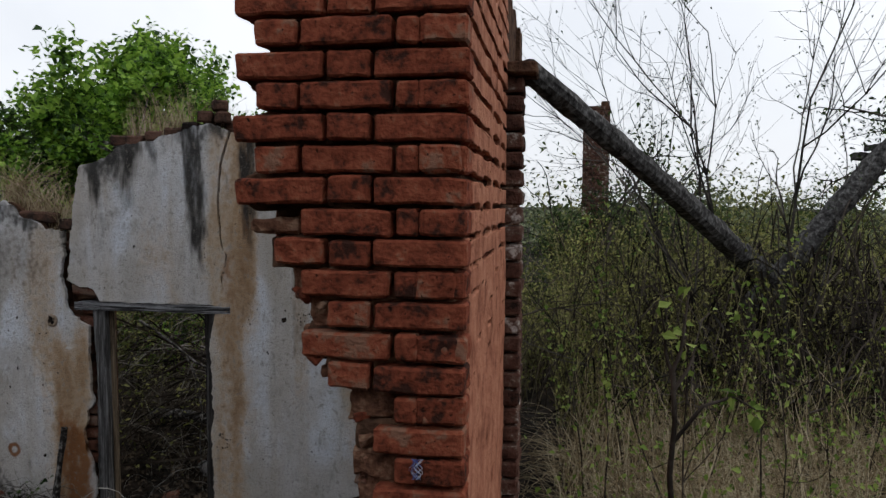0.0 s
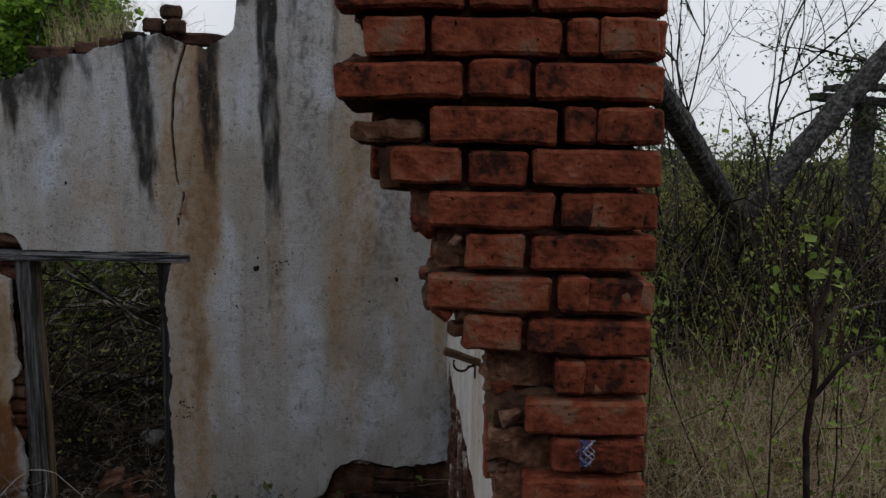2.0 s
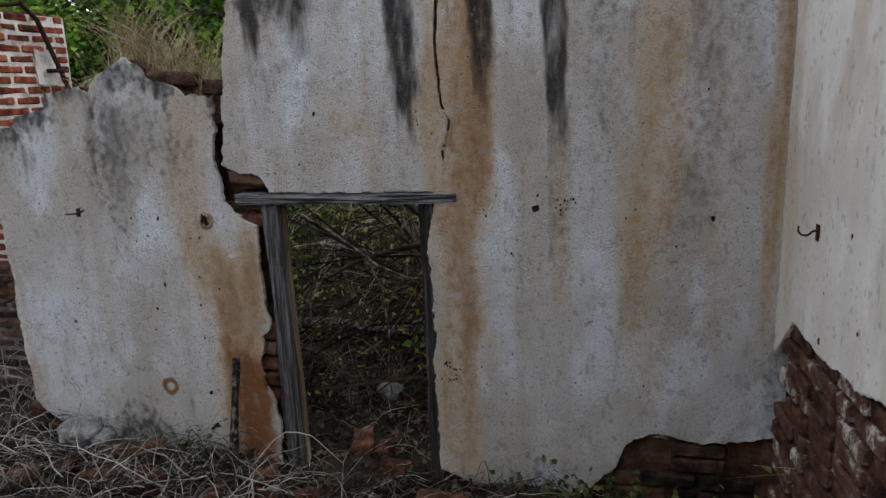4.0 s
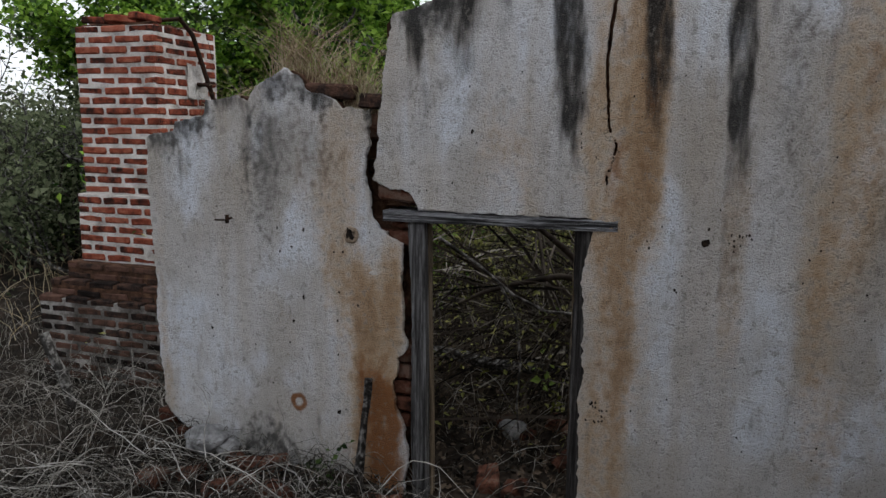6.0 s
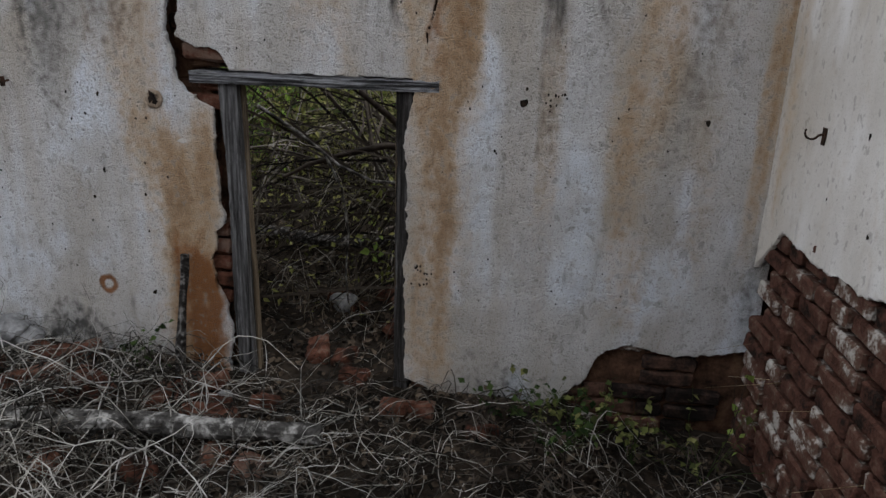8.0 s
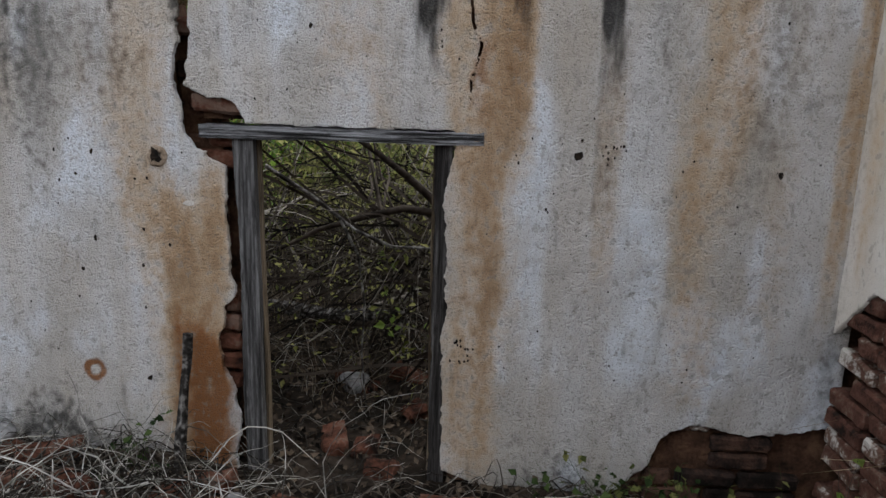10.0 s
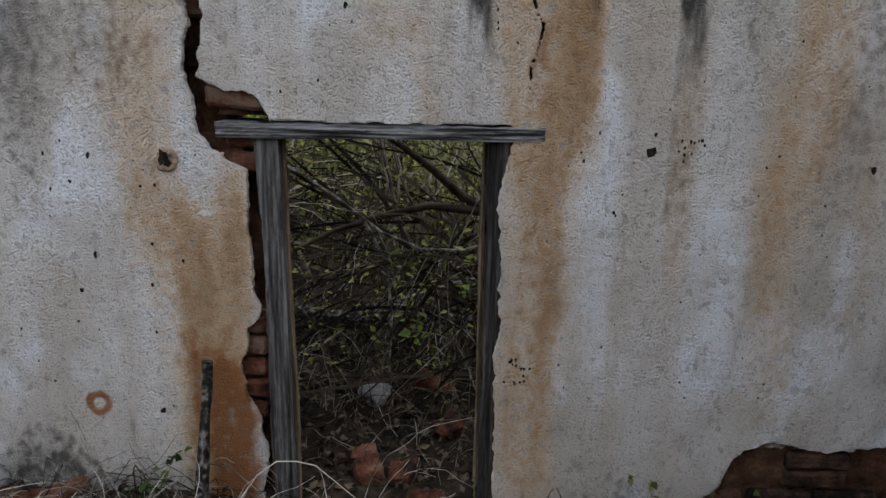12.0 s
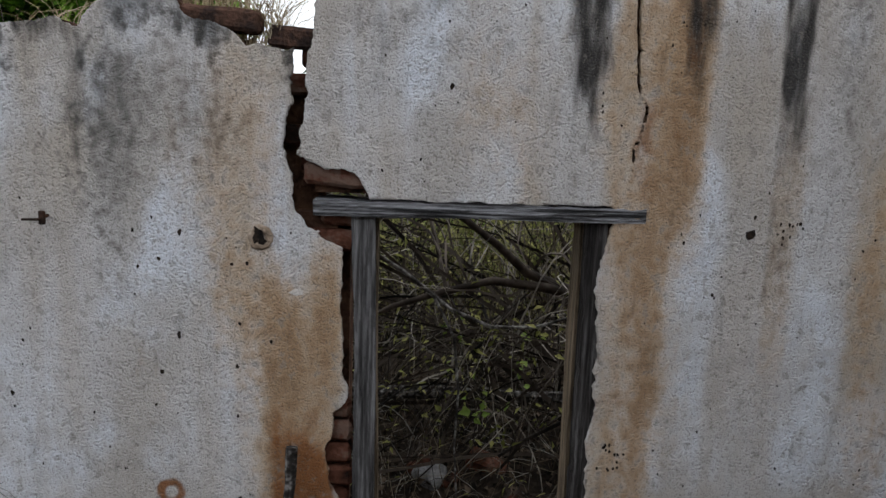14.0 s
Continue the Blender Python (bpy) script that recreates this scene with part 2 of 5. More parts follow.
FILLER = material("tan_filler", [(0.13, 0.10, 0.075), (0.25, 0.19, 0.14), (0.36, 0.30, 0.24)], 30, 0.95, 0.9, 80)
STONE = material("pale_stone", [(0.07, 0.07, 0.07), (0.18, 0.18, 0.182), (0.34, 0.34, 0.345)], 12, 0.9, 0.6, 60)


def leafy(m, share=0.4):
    """Thin leaves: part of the light passes through them."""
    n, l = m.node_tree.nodes, m.node_tree.links
    b, out = n["Principled BSDF"], n["Material Output"]
    t, x = n.new("ShaderNodeBsdfTranslucent"), n.new("ShaderNodeMixShader")
    x.inputs["Fac"].default_value = share
    l.new(b.inputs["Base Color"].links[0].from_socket, t.inputs["Color"])
    l.new(b.outputs["BSDF"], x.inputs[1])
    l.new(t.outputs["BSDF"], x.inputs[2])
    l.new(x.outputs["Shader"], out.inputs["Surface"])


for leaf in (LEAF_GREEN, LEAF_LIME, LEAF_OLIVE, LEAF_DARK, LEAF_SAGE):
    leafy(leaf)


# ---- shared builders ----
def mesh_of(name, verts, faces, mat, smooth=False):
    me = bpy.data.meshes.new(name)
    me.from_pydata([tuple(v) for v in verts], [], [tuple(int(i) for i in f) for f in faces])
    me.materials.append(mat)
    if smooth:
        me.polygons.foreach_set("use_smooth", [True] * len(me.polygons))
    me.update()
    return me


def part(name, bm, mat, parent=None, label=""):
    """Links a bmesh, or a ready mesh, as one object under a thing or a part."""
    if isinstance(bm, bmesh.types.BMesh):
        me = bpy.data.meshes.new(name)
        bmesh.ops.recalc_face_normals(bm, faces=bm.faces)
        bm.to_mesh(me)
        bm.free()
        me.materials.append(mat)
    else:
        me = bm
    ob = new(name, me)
    ob.parent = parent
    if label:
        ob["label"] = label
    return ob


def thing(name, place, label, category, group="", kind=""):
    e = new(name)
    e.empty_display_size = 0.05
    e.location = place
    return tagged(e, label, category, group, kind)


def worn_box(size, cuts=2, wear=0.006, seed=0, bevel=0.008, centre=(0, 0, 0)):
    """A box with rounded, chipped edges and an uneven surface."""
    bm = bmesh.new()
    bmesh.ops.create_cube(bm, size=1.0)
    bmesh.ops.scale(bm, vec=size, verts=bm.verts)
    if bevel:
        bmesh.ops.bevel(bm, geom=list(bm.edges), offset=bevel, segments=1, affect="EDGES")
    long_edges = [e for e in bm.edges if e.calc_length() > 0.035]
    if cuts:
        bmesh.ops.subdivide_edges(bm, edges=long_edges, cuts=cuts, use_grid_fill=True)
    for v in bm.verts:
        p = v.co * 22 + Vector((seed * 7.3, seed * 3.1, seed * 1.7))
        v.co += noise.noise_vector(p) * wear + noise.noise_vector(p * 0.35) * wear * 0.6
    bmesh.ops.translate(bm, vec=centre, verts=bm.verts)
    return bm


def interp(x, xs, zs):
    return np.interp(x, xs, zs)


def fbm(x, z, scale, seed=0.0, octaves=3):
    """Noise on a plane, for arrays."""
    x, z = np.broadcast_arrays(np.asarray(x, float), np.asarray(z, float))
    out = np.empty(x.size)
    for i, (a, c) in enumerate(zip(x.ravel(), z.ravel())):
        v, amp, f = 0.0, 1.0, scale
        for _ in range(octaves):
            v += amp * noise.noise((a * f, seed, c * f))
            amp, f = amp * 0.5, f * 2.1
        out[i] = v
    return out.reshape(x.shape)


def smooth_step(v, lo, hi):
    t = np.clip((v - lo) / (hi - lo), 0, 1)
    return t * t * (3 - 2 * t)


def coat(name, us, zs, inside, thick, place, mat, stains=(), relief=0.004, seed=0.0):
    """A coat of plaster with a ragged outline: kept where inside(u, z) > 0, its rim pulled onto the outline, and a rim of its own thickness.
    place(u, z, d) gives the point of the wall, d metres out of its face."""
    U, Z = np.meshgrid(us, zs, indexing="ij")
    F = inside(U, Z)
    keep = (np.maximum.reduce([F[:-1, :-1], F[1:, :-1], F[:-1, 1:], F[1:, 1:]]) > 0)
    n, k = U.shape
    # outside corners slide along the slope of F to the outline
    gu, gz = np.gradient(F, us, zs)
    g2 = np.maximum(gu ** 2 + gz ** 2, 0.05)
    outside = F < 0
    step = np.clip(-F / g2, 0, None)
    lim = 0.03
    U2, Z2 = U.copy(), Z.copy()
    U2[outside] += np.clip(step * gu, -lim, lim)[outside]
    Z2[outside] += np.clip(step * gz, -lim, lim)[outside]
    R = relief * fbm(U, Z, 3.0, seed, 3) + thick
    idx = -np.ones((n, k), int)
    used = np.zeros((n, k), bool)
    for a, c in ((0, 0), (1, 0), (0, 1), (1, 1)):
        used[a:n - 1 + a, c:k - 1 + c] |= keep
    idx[used] = np.arange(used.sum())
    cnt = int(used.sum())
    front = [place(u, z, r) for u, z, r in zip(U2[used], Z2[used], R[used])]
    verts = list(front)
    faces, edges = [], {}
    for i, j in zip(*np.nonzero(keep)):
        q = (idx[i, j], idx[i + 1, j], idx[i + 1, j + 1], idx[i, j + 1])
        faces.append(q)
        for a, c in zip(q, q[1:] + q[:1]):
            edges[(a, c)] = edges.get((a, c), 0) + 1
    back = {}
    uu, zz = U2[used], Z2[used]
    for (a, c) in list(edges):
        if (c, a) in edges:
            continue
        for v in (a, c):
            if v not in back:
                back[v] = len(verts)
                verts.append(place(uu[v], zz[v], -0.004))
        faces.append((c, a, back[a], back[c]))
    me = mesh_of(name, verts, faces, mat, smooth=True)
    for attr, fn in stains:
        at = me.attributes.new(attr, "FLOAT", "POINT")
        vals = np.zeros(len(verts))
        vals[:cnt] = np.clip(fn(U[used], Z[used]), 0, 1)
        for v, b in back.items():
            vals[b] = vals[v]
        at.data.foreach_set("value", vals)
    return me


def tubes(paths, sides=3):
    """Verts and faces of thin tapered tubes along polylines: (points, first radius, last radius)."""
    verts, faces = [], []
    ang = np.arange(sides) * 2 * math.pi / sides
    ca, sa = np.cos(ang), np.sin(ang)
    for pts, r0, r1 in paths:
        pts = np.asarray(pts, float)
        k = len(pts)
        d = np.gradient(pts, axis=0)
        d /= np.linalg.norm(d, axis=1)[:, None] + 1e-9
        ref = np.array([0.0, 0, 1]) if abs(d[0, 2]) < 0.9 else np.array([1.0, 0, 0])
        a = np.cross(d, ref)
        a /= np.linalg.norm(a, axis=1)[:, None] + 1e-9
        b = np.cross(d, a)
        rr = np.linspace(r0, r1, k)[:, None, None]
        ring = pts[:, None] + rr * (ca[None, :, None] * a[:, None] + sa[None, :, None] * b[:, None])
        base = len(verts)
        verts.extend(ring.reshape(-1, 3))
        for i in range(k - 1):
            for s in range(sides):
                t = (s + 1) % sides
                faces.append((base + i * sides + s, base + i * sides + t, base + (i + 1) * sides + t, base + (i + 1) * sides + s))
    return verts, faces


def leaf_blades(places, rs, size, droop=0.3, wide=0.5):
    """Verts and faces of small folded leaves, four faces each."""
    p = np.asarray(places, float)
    k = len(p)
    s = size * rs.uniform(0.6, 1.35, k)
    yaw, pitch, roll = rs.uniform(0, 6.283, k), rs.normal(droop, 0.5, k), rs.uniform(-0.9, 0.9, k)
    f = np.stack([np.cos(yaw) * np.cos(pitch), np.sin(yaw) * np.cos(pitch), -np.sin(pitch)], 1)
    side = np.stack([-np.sin(yaw), np.cos(yaw), np.zeros(k)], 1)
    up = np.cross(f, side)
    a = side * np.cos(roll)[:, None] + up * np.sin(roll)[:, None]
    u = np.cross(f, a)
    shape = np.array([(0, 0, 0), (0.35, wide / 2, 0.08), (1, 0, -0.08), (0.35, -wide / 2, 0.08), (0.45, 0, -0.02)])
    v = p[:, None] + s[:, None, None] * (shape[None, :, :1] * f[:, None] + shape[None, :, 1:2] * a[:, None] + shape[None, :, 2:] * u[:, None])
    q = np.array([(0, 4, 1), (1, 4, 2), (2, 4, 3), (3, 4, 0)])
    fc = (q[None] + 5 * np.arange(k)[:, None, None]).reshape(-1, 3)
    return v.reshape(-1, 3), fc


# ---- ground ----
def ground_height(x, y):
    """The rubble-strewn floor, higher towards the fallen front wall, and the open land round it."""
    x, y = np.asarray(x, float), np.asarray(y, float)
    z = 0.07 + 0.45 * (1 - smooth_step(y, -0.3, 3.2))
    z = z + 0.10 * smooth_step(-x, 2.8, 3.6) * smooth_step(y, 2.5, 4.0) * (1 - smooth_step(-x, 4.6, 5.8))
    z = z - 0.10 * smooth_step(x, -1.6, -0.9) * (1 - smooth_step(x, -0.5, -0.3))
    out = smooth_step(x, -0.4, 0.2)
    z = z * (1 - out) + 0.28 * out
    return z - 0.25 * smooth_step(np.hypot(x, y), 8, 30)


def build_ground():
    near = np.concatenate([-np.geomspace(400, 9, 16), np.linspace(-8.5, 6, 146), np.geomspace(6.6, 400, 16)])
    neary = np.concatenate([-np.geomspace(400, 3, 12), np.linspace(-2.6, 9, 117), np.geomspace(9.6, 700, 18)])
    X, Y = np.meshgrid(near, neary, indexing="ij")
    Z = ground_height(X, Y)
    close = (np.abs(X + 2) < 7) & (np.abs(Y - 3) < 7)
    Z += np.where(close, 0.05 * fbm(X, Y, 1.7, 3.0, 3), 0)
    n, k = X.shape
    idx = np.arange(n * k).reshape(n, k)
    faces = np.stack([idx[:-1, :-1], idx[1:, :-1], idx[1:, 1:], idx[:-1, 1:]], -1).reshape(-1, 4)
    verts = np.stack([X, Y, Z], -1).reshape(-1, 3)
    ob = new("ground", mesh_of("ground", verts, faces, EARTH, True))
    tagged(ob, "dry dark earth, near-black for shade, with rubble and litter", "ground", kind="structure")


build_ground()

# ---- bricks ----
PITCH, LONG, SHORT, CLOSER, TALL = 0.0845, 0.25, 0.118, 0.062, 0.071
COURSE = 2.590      # the middle of one course of the front wall


def brick_meshes(length, depth, mat, count, cuts=2, wear=0.005, bevel=0.008):
    """Bricks whose front face lies at y = 0, the body behind it."""
    made = []
    for i in range(count):
        bm = worn_box((length, depth, TALL), cuts, wear, i + length * 50, bevel, (0, depth / 2, 0))
        me = bpy.data.meshes.new("brick")
        bmesh.ops.recalc_face_normals(bm, faces=bm.faces)
        bm.to_mesh(me)
        bm.free()
        me.materials.append(mat)
        made.append(me)
    return made


def lay(parent, me, x, y, z, rz=0.0, rx=0.0, ry=0.0):
    ob = new("brick", me)
    ob.parent = parent
    ob.matrix_local = pose(x, y, z, rx, ry, rz)
    return ob


def brick_field(parent, meshes, short, face, rz, u0, u1, z0, z1, inside, seed, jut=0.006):
    """Courses of stretchers, every other one shifted by half, on a face; inside(u, z) says where bricks show."""
    rng = random.Random(seed)
    k0 = math.floor((z0 - COURSE) / PITCH)
    k = k0
    while COURSE + k * PITCH < z1:
        z = COURSE + k * PITCH
        u = u0 - (LONG + 0.01) * (0.5 if k % 2 else 0.0)
        while u < u1:
            head = rng.random() < 0.25
            size = SHORT if head else LONG
            c = u + size / 2
            if inside(c, z):
                d = rng.uniform(-jut, jut)
                me = rng.choice(short if head else meshes)
                x, y = (c, face + d) if rz == 0 else (in_x(c) + 0.012 + d, c) if rz < 0 else (face - d, c)
                lay(parent, me, x, y, z + rng.uniform(-0.003, 0.003), rz + rng.uniform(-1, 1), 0, rng.uniform(-0.8, 0.8))
            u += size + 0.011
        k += 1


def core_mesh(name, us, top, bottom, d0, d1, along_x, mat, rough=0.012):
    """The body of a wall: columns between two faces, with an uneven top."""
    verts, faces = [], []
    for i, u in enumerate(us):
        t, b = top(u), bottom(u)
        for d in (d0, d1):
            for h in range(9):
                z = b + (t - b) * h / 8
                j = rough * noise.noise((u * 9, d * 9, z * 9))
                verts.append((u, d + j, z) if along_x else (d + j, u, z))
        if i:
            a, c = (i - 1) * 18, i * 18
            for h in range(8):
                faces.append((a + h, c + h, c + h + 1, a + h + 1))
                faces.append((a + 9 + h, a + 10 + h, c + 10 + h, c + 9 + h))
            faces.append((a + 8, c + 8, c + 17, a + 17))
            faces.append((a, a + 9, c + 9, c))
    e = (len(us) - 1) * 18
    for b, flip in ((0, 1), (e, 0)):
        for h in range(8):
            q = (b + h, b + h + 1, b + 10 + h, b + 9 + h)
            faces.append(q if flip else q[::-1])
    return mesh_of(name, verts, faces, mat)


# ---- back wall with the doorway ----
FACE_Y = 4.31
LEFT_TOP = ([-4.43, -4.25, -4.24, -4.06, -4.05, -3.87, -3.80, -3.75, -3.59, -3.51, -3.48, -3.33, -3.29, -3.10], [1.87, 1.91, 1.95, 1.985, 2.055, 2.085, 2.055, 2.13, 2.215, 2.17, 2.11, 2.065, 2.02, 2.02])
MID_TOP = ([-3.12, -3.04, -2.83, -2.73, -2.50, -2.345, -2.20, -2.10, -1.965, -1.855, -1.71, -1.69, -1.59, -1.33, -0.9, -0.4], [2.40, 2.44, 2.50, 2.58, 2.61, 2.65, 2.70, 2.72, 2.66, 2.64, 2.74, 2.90, 2.98, 3.07, 3.16, 3.28])
CRACK = ([1.40, 1.44, 1.50, 1.585, 1.68, 1.775, 1.87, 2.0, 2.2, 2.5], [-3.03, -3.06, -3.105, -3.12, -3.14, -3.14, -3.115, -3.115, -3.08, -3.03])
HAIR = ([1.62, 1.74, 1.87, 1.95, 2.1, 2.25, 2.45, 2.66, 2.8], [-2.035, -2.03, -1.995, -2.03, -2.045, -2.05, -2.03, -1.97, -1.95])


def ragged(u, z, amp=0.016, seed=1.0, scale=7.0):
    return amp * fbm(u, z, scale, seed, 4) + 0.011 * fbm(u, z, 30.0, seed + 3.0, 2)


def left_inside(u, z):
    r = ragged(u, z)
    f = np.minimum(interp(u, *LEFT_TOP) - z, u + interp(z, [0.3, 1.9], [4.40, 4.43]) + 0.008 * np.sin(z * 9))
    f = np.minimum(f, np.where(z > 1.45, interp(z, *CRACK) - 0.027 - u, 9.0))
    jamb = interp(z, [0.1, 0.27, 0.45, 0.55, 0.67, 0.755, 0.806, 0.85, 1.0, 1.16, 1.27, 1.386, 1.42, 1.5], [-2.965, -2.955, -2.965, -3.01, -3.03, -3.0, -3.01, -2.96, -2.967, -2.975, -2.971, -2.98, -3.05, -3.1])
    f = np.minimum(f, jamb - u)
    low = interp(u, [-4.4, -4.34, -4.26, -4.12, -4.02, -3.9], [0.40, 0.33, 0.27, 0.30, 0.2, -0.1])
    return np.minimum(f, z - low) + r * 0.8


def mid_inside(u, z):
    r = ragged(u, z, seed=5.0)
    f = np.minimum(interp(u, *MID_TOP) - z, u - interp(z, *CRACK) - 0.019)
    step = np.where(u < -2.9, interp(u, [-3.15, -3.08, -3.03, -2.98, -2.93, -2.9], [1.70, 1.665, 1.65, 1.655, 1.635, 1.58]), 1.552 + 0.5 * r)
    door = np.where(u < -1.985, z - step, 9.0)
    side = np.maximum(u - interp(z, [0, 0.1, 0.54, 0.69, 0.85, 1.02, 1.2, 1.3, 1.36, 1.41, 1.5], [-2.05, -2.09, -2.107, -2.109, -2.098, -2.098, -2.104, -2.119, -2.1, -2.095, -2.085]), np.where(u < -1.985, z - step, -9.0))
    f = np.minimum(f, np.maximum(side, np.where(u < -1.985, z - step, u + 1.985)))
    gap = interp(z, [1.62, 1.7, 1.9, 2.2, 2.5, 2.8], [0.0, 0.003, 0.0055, 0.0075, 0.0095, 0.012])
    f = np.minimum(f, np.where(z > 1.62, np.abs(u - interp(z, *HAIR) - 0.3 * r) - gap, 9.0))
    low = interp(u, [-2.1, -2.0, -1.85, -1.70, -1.38, -1.32, -1.24, -1.19, -1.07, -0.95, -0.84, -0.72, -0.56, -0.4], [0.14, 0.10, -0.02, -0.1, 0.07, 0.13, 0.195, 0.325, 0.39, 0.375, 0.35, 0.37, 0.395, 0.395])
    f = np.minimum(f, z - low)
    return f + r * np.where(np.abs(u - interp(z, *HAIR)) < 0.05, 0.0, 0.8)


def bands(u, z, rows, sharp=2, fade=0.25):
    """Runs of stain down a wall: middle, half width, foot, head, strength; each wanders a little and thins out at its foot and head."""
    wob = 0.012 * fbm(u * 0.4, z, 2.5, 9.0, 2) + 0.007 * fbm(u, z * 0.3, 16.0, 19.0, 2)
    v = np.zeros_like(u)
    for c, w, lo, hi, a in rows:
        v = v + a * np.exp(-np.abs((u + wob - c) / w) ** sharp) * smooth_step(z, lo - fade, lo + fade) * (1 - smooth_step(z, hi - (0.14 if hi > 2.4 else 0.35), hi + 0.14))
    return v


def rust(u, z):
    return bands(u, z, [(-1.88, 0.095, 1.5, 3.4, 1.0), (-2.04, 0.08, 1.45, 2.75, 0.6), (-2.0, 0.12, 0.0, 1.65, 0.72), (-1.88, 0.09, 0.7, 1.7, 0.35), (-1.07, 0.12, 1.3, 3.4, 0.6), (-1.2, 0.08, 0.9, 1.8, 0.3), (-1.12, 0.11, 0.5, 1.5, 0.42), (-1.50, 0.06, 0.9, 1.95, 0.5), (-0.82, 0.09, 0.7, 2.5, 0.25),
                        (-2.50, 0.13, 1.62, 2.2, 0.38), (-2.36, 0.06, 1.5, 1.9, 0.35), (-2.14, 0.05, 1.6, 2.2, 0.4), (-3.30, 0.12, 1.0, 2.15, 0.6), (-3.10, 0.125, -0.2, 1.35, 0.95), (-3.22, 0.11, 0.2, 1.3, 0.45), (-3.02, 0.06, 1.1, 1.6, 0.5), (-3.52, 0.13, 1.3, 2.1, 0.28), (-0.61, 0.035, 0.9, 3.4, 0.7), (-0.56, 0.03, 1.2, 3.4, 0.6), (-4.38, 0.04, 0.4, 1.6, 0.4)], 4)


def ferrous(u, z):
    """Deep rust beside the stick and by the doorway, and the ring left by a nail plate."""
    ring_stain = np.exp(-((np.hypot(u + 3.553, z - 0.515) - 0.036) / 0.015) ** 2) * (1.25 + 0.6 * fbm(u, z, 22.0, 3.0, 2))
    return ring_stain + bands(u, z, [(-3.09, 0.09, 0.05, 0.85, 1.15), (-3.02, 0.07, -0.1, 0.6, 0.7), (-3.19, 0.03, 0.35, 1.0, 0.5), (-2.05, 0.05, 0.45, 0.6, 0.5), (-1.985, 0.05, 1.5, 2.1, 0.55), (-1.86, 0.04, 1.75, 3.0, 0.45), (-1.04, 0.05, 1.9, 3.2, 0.35), (-1.72, 0.02, 0.0, 0.1, 0.4)])


def soot(u, z):
    top = np.where(u < -3.1, interp(u, *LEFT_TOP), interp(u, *MID_TOP))
    rim = 0.75 * (1 - smooth_step(top - z, 0.0, 0.13)) * smooth_step(fbm(u, z * 0.4, 6.0, 33.0, 2), -0.3, 0.3)
    return rim * (u < -1.75) + 1.4 * bands(u, z, [(-2.915, 0.045, 2.25, 2.7, 1.0), (-2.80, 0.03, 2.35, 2.7, 0.7), (-2.69, 0.075, 2.32, 2.8, 1.0), (-2.5, 0.04, 2.42, 2.7, 0.8), (-2.225, 0.055, 2.2, 2.95, 1.7), (-2.19, 0.055, 1.95, 2.5, 0.8), (-2.17, 0.05, 1.72, 2.2, 0.25), (-1.85, 0.055, 2.2, 3.2, 0.9), (-1.84, 0.06, 1.8, 2.5, 0.28), (-1.53, 0.045, 2.2, 3.4, 1.5), (-1.515, 0.05, 1.85, 2.6, 0.6), (-1.51, 0.06, 1.4, 2.1, 0.2),
                                             (-1.40, 0.05, 2.4, 3.4, 0.45), (-1.175, 0.03, 2.3, 3.4, 0.5), (-0.93, 0.04, 2.35, 3.4, 0.4), (-3.82, 0.04, 1.75, 2.1, 0.6), (-4.2, 0.08, 1.85, 2.0, 0.5)], 3, 0.42)


def grey(u, z):
    v = bands(u, z, [(-3.42, 0.2, 1.6, 2.1, 0.4), (-3.62, 0.25, 1.75, 2.2, 0.3), (-3.72, 0.10, 1.3, 2.1, 0.55), (-1.5, 0.06, 1.2, 2.3, 0.4), (-1.32, 0.08, 1.7, 3.2, 0.42), (-0.9, 0.11, 1.3, 3.2, 0.42), (-0.72, 0.12, 1.9, 3.2, 0.25), (-1.0, 0.06, 0.9, 1.7, 0.25), (-3.55, 0.5, -0.3, 0.1, 0.3), (-0.55, 0.05, 0.3, 1.0, 0.6), (-1.65, 0.2, -0.1, 0.08, 0.8), (-3.95, 0.16, 0.2, 0.34, 0.45), (-3.7, 0.14, 0.2, 0.34, 0.4), (-2.75, 0.16, 1.9, 2.3, 0.3)])
    return v


PITS = [(-1.612, 1.475, 0.019), (-1.602, 1.535, 0.007), (-0.845, 1.43, 0.015), (-2.635, 1.925, 0.011), (-3.503, 1.425, 0.010), (-3.654, 1.427, 0.007), (-3.572, 1.335, 0.008), (-3.641, 1.307, 0.008), (-3.337, 1.323, 0.006), (-3.288, 1.328, 0.006), (-3.313, 1.122, 0.007), (-3.209, 1.062, 0.007), (-3.514, 1.078, 0.010),
        (-3.571, 0.949, 0.009), (-3.322, 0.973, 0.007), (-3.322, 0.796, 0.007), (-4.021, 1.049, 0.006), (-3.593, 0.833, 0.006), (-4.065, 0.865, 0.011), (-3.80, 0.801, 0.006), (-1.723, 1.264, 0.006), (-1.838, 1.44, 0.006), (-2.728, 1.686, 0.005), (-3.32, 0.487, 0.014)]
_r = random.Random(4)
PITS += [(_r.uniform(-4.25, -3.1), _r.uniform(0.5, 1.6), _r.choice([0.003, 0.004, 0.005])) for _ in range(22)]
PITS += [(_r.uniform(-2.0, -0.7), _r.uniform(0.5, 2.2), _r.choice([0.003, 0.004, 0.005])) for _ in range(60)]
PITS += [(-1.46 + _r.uniform(-0.06, 0.06), 1.49 + _r.uniform(-0.03, 0.03), _r.choice([0.005, 0.007])) for _ in range(7)] + [(-1.50, 1.445 + 0.022 * i, 0.006) for i in range(3)]
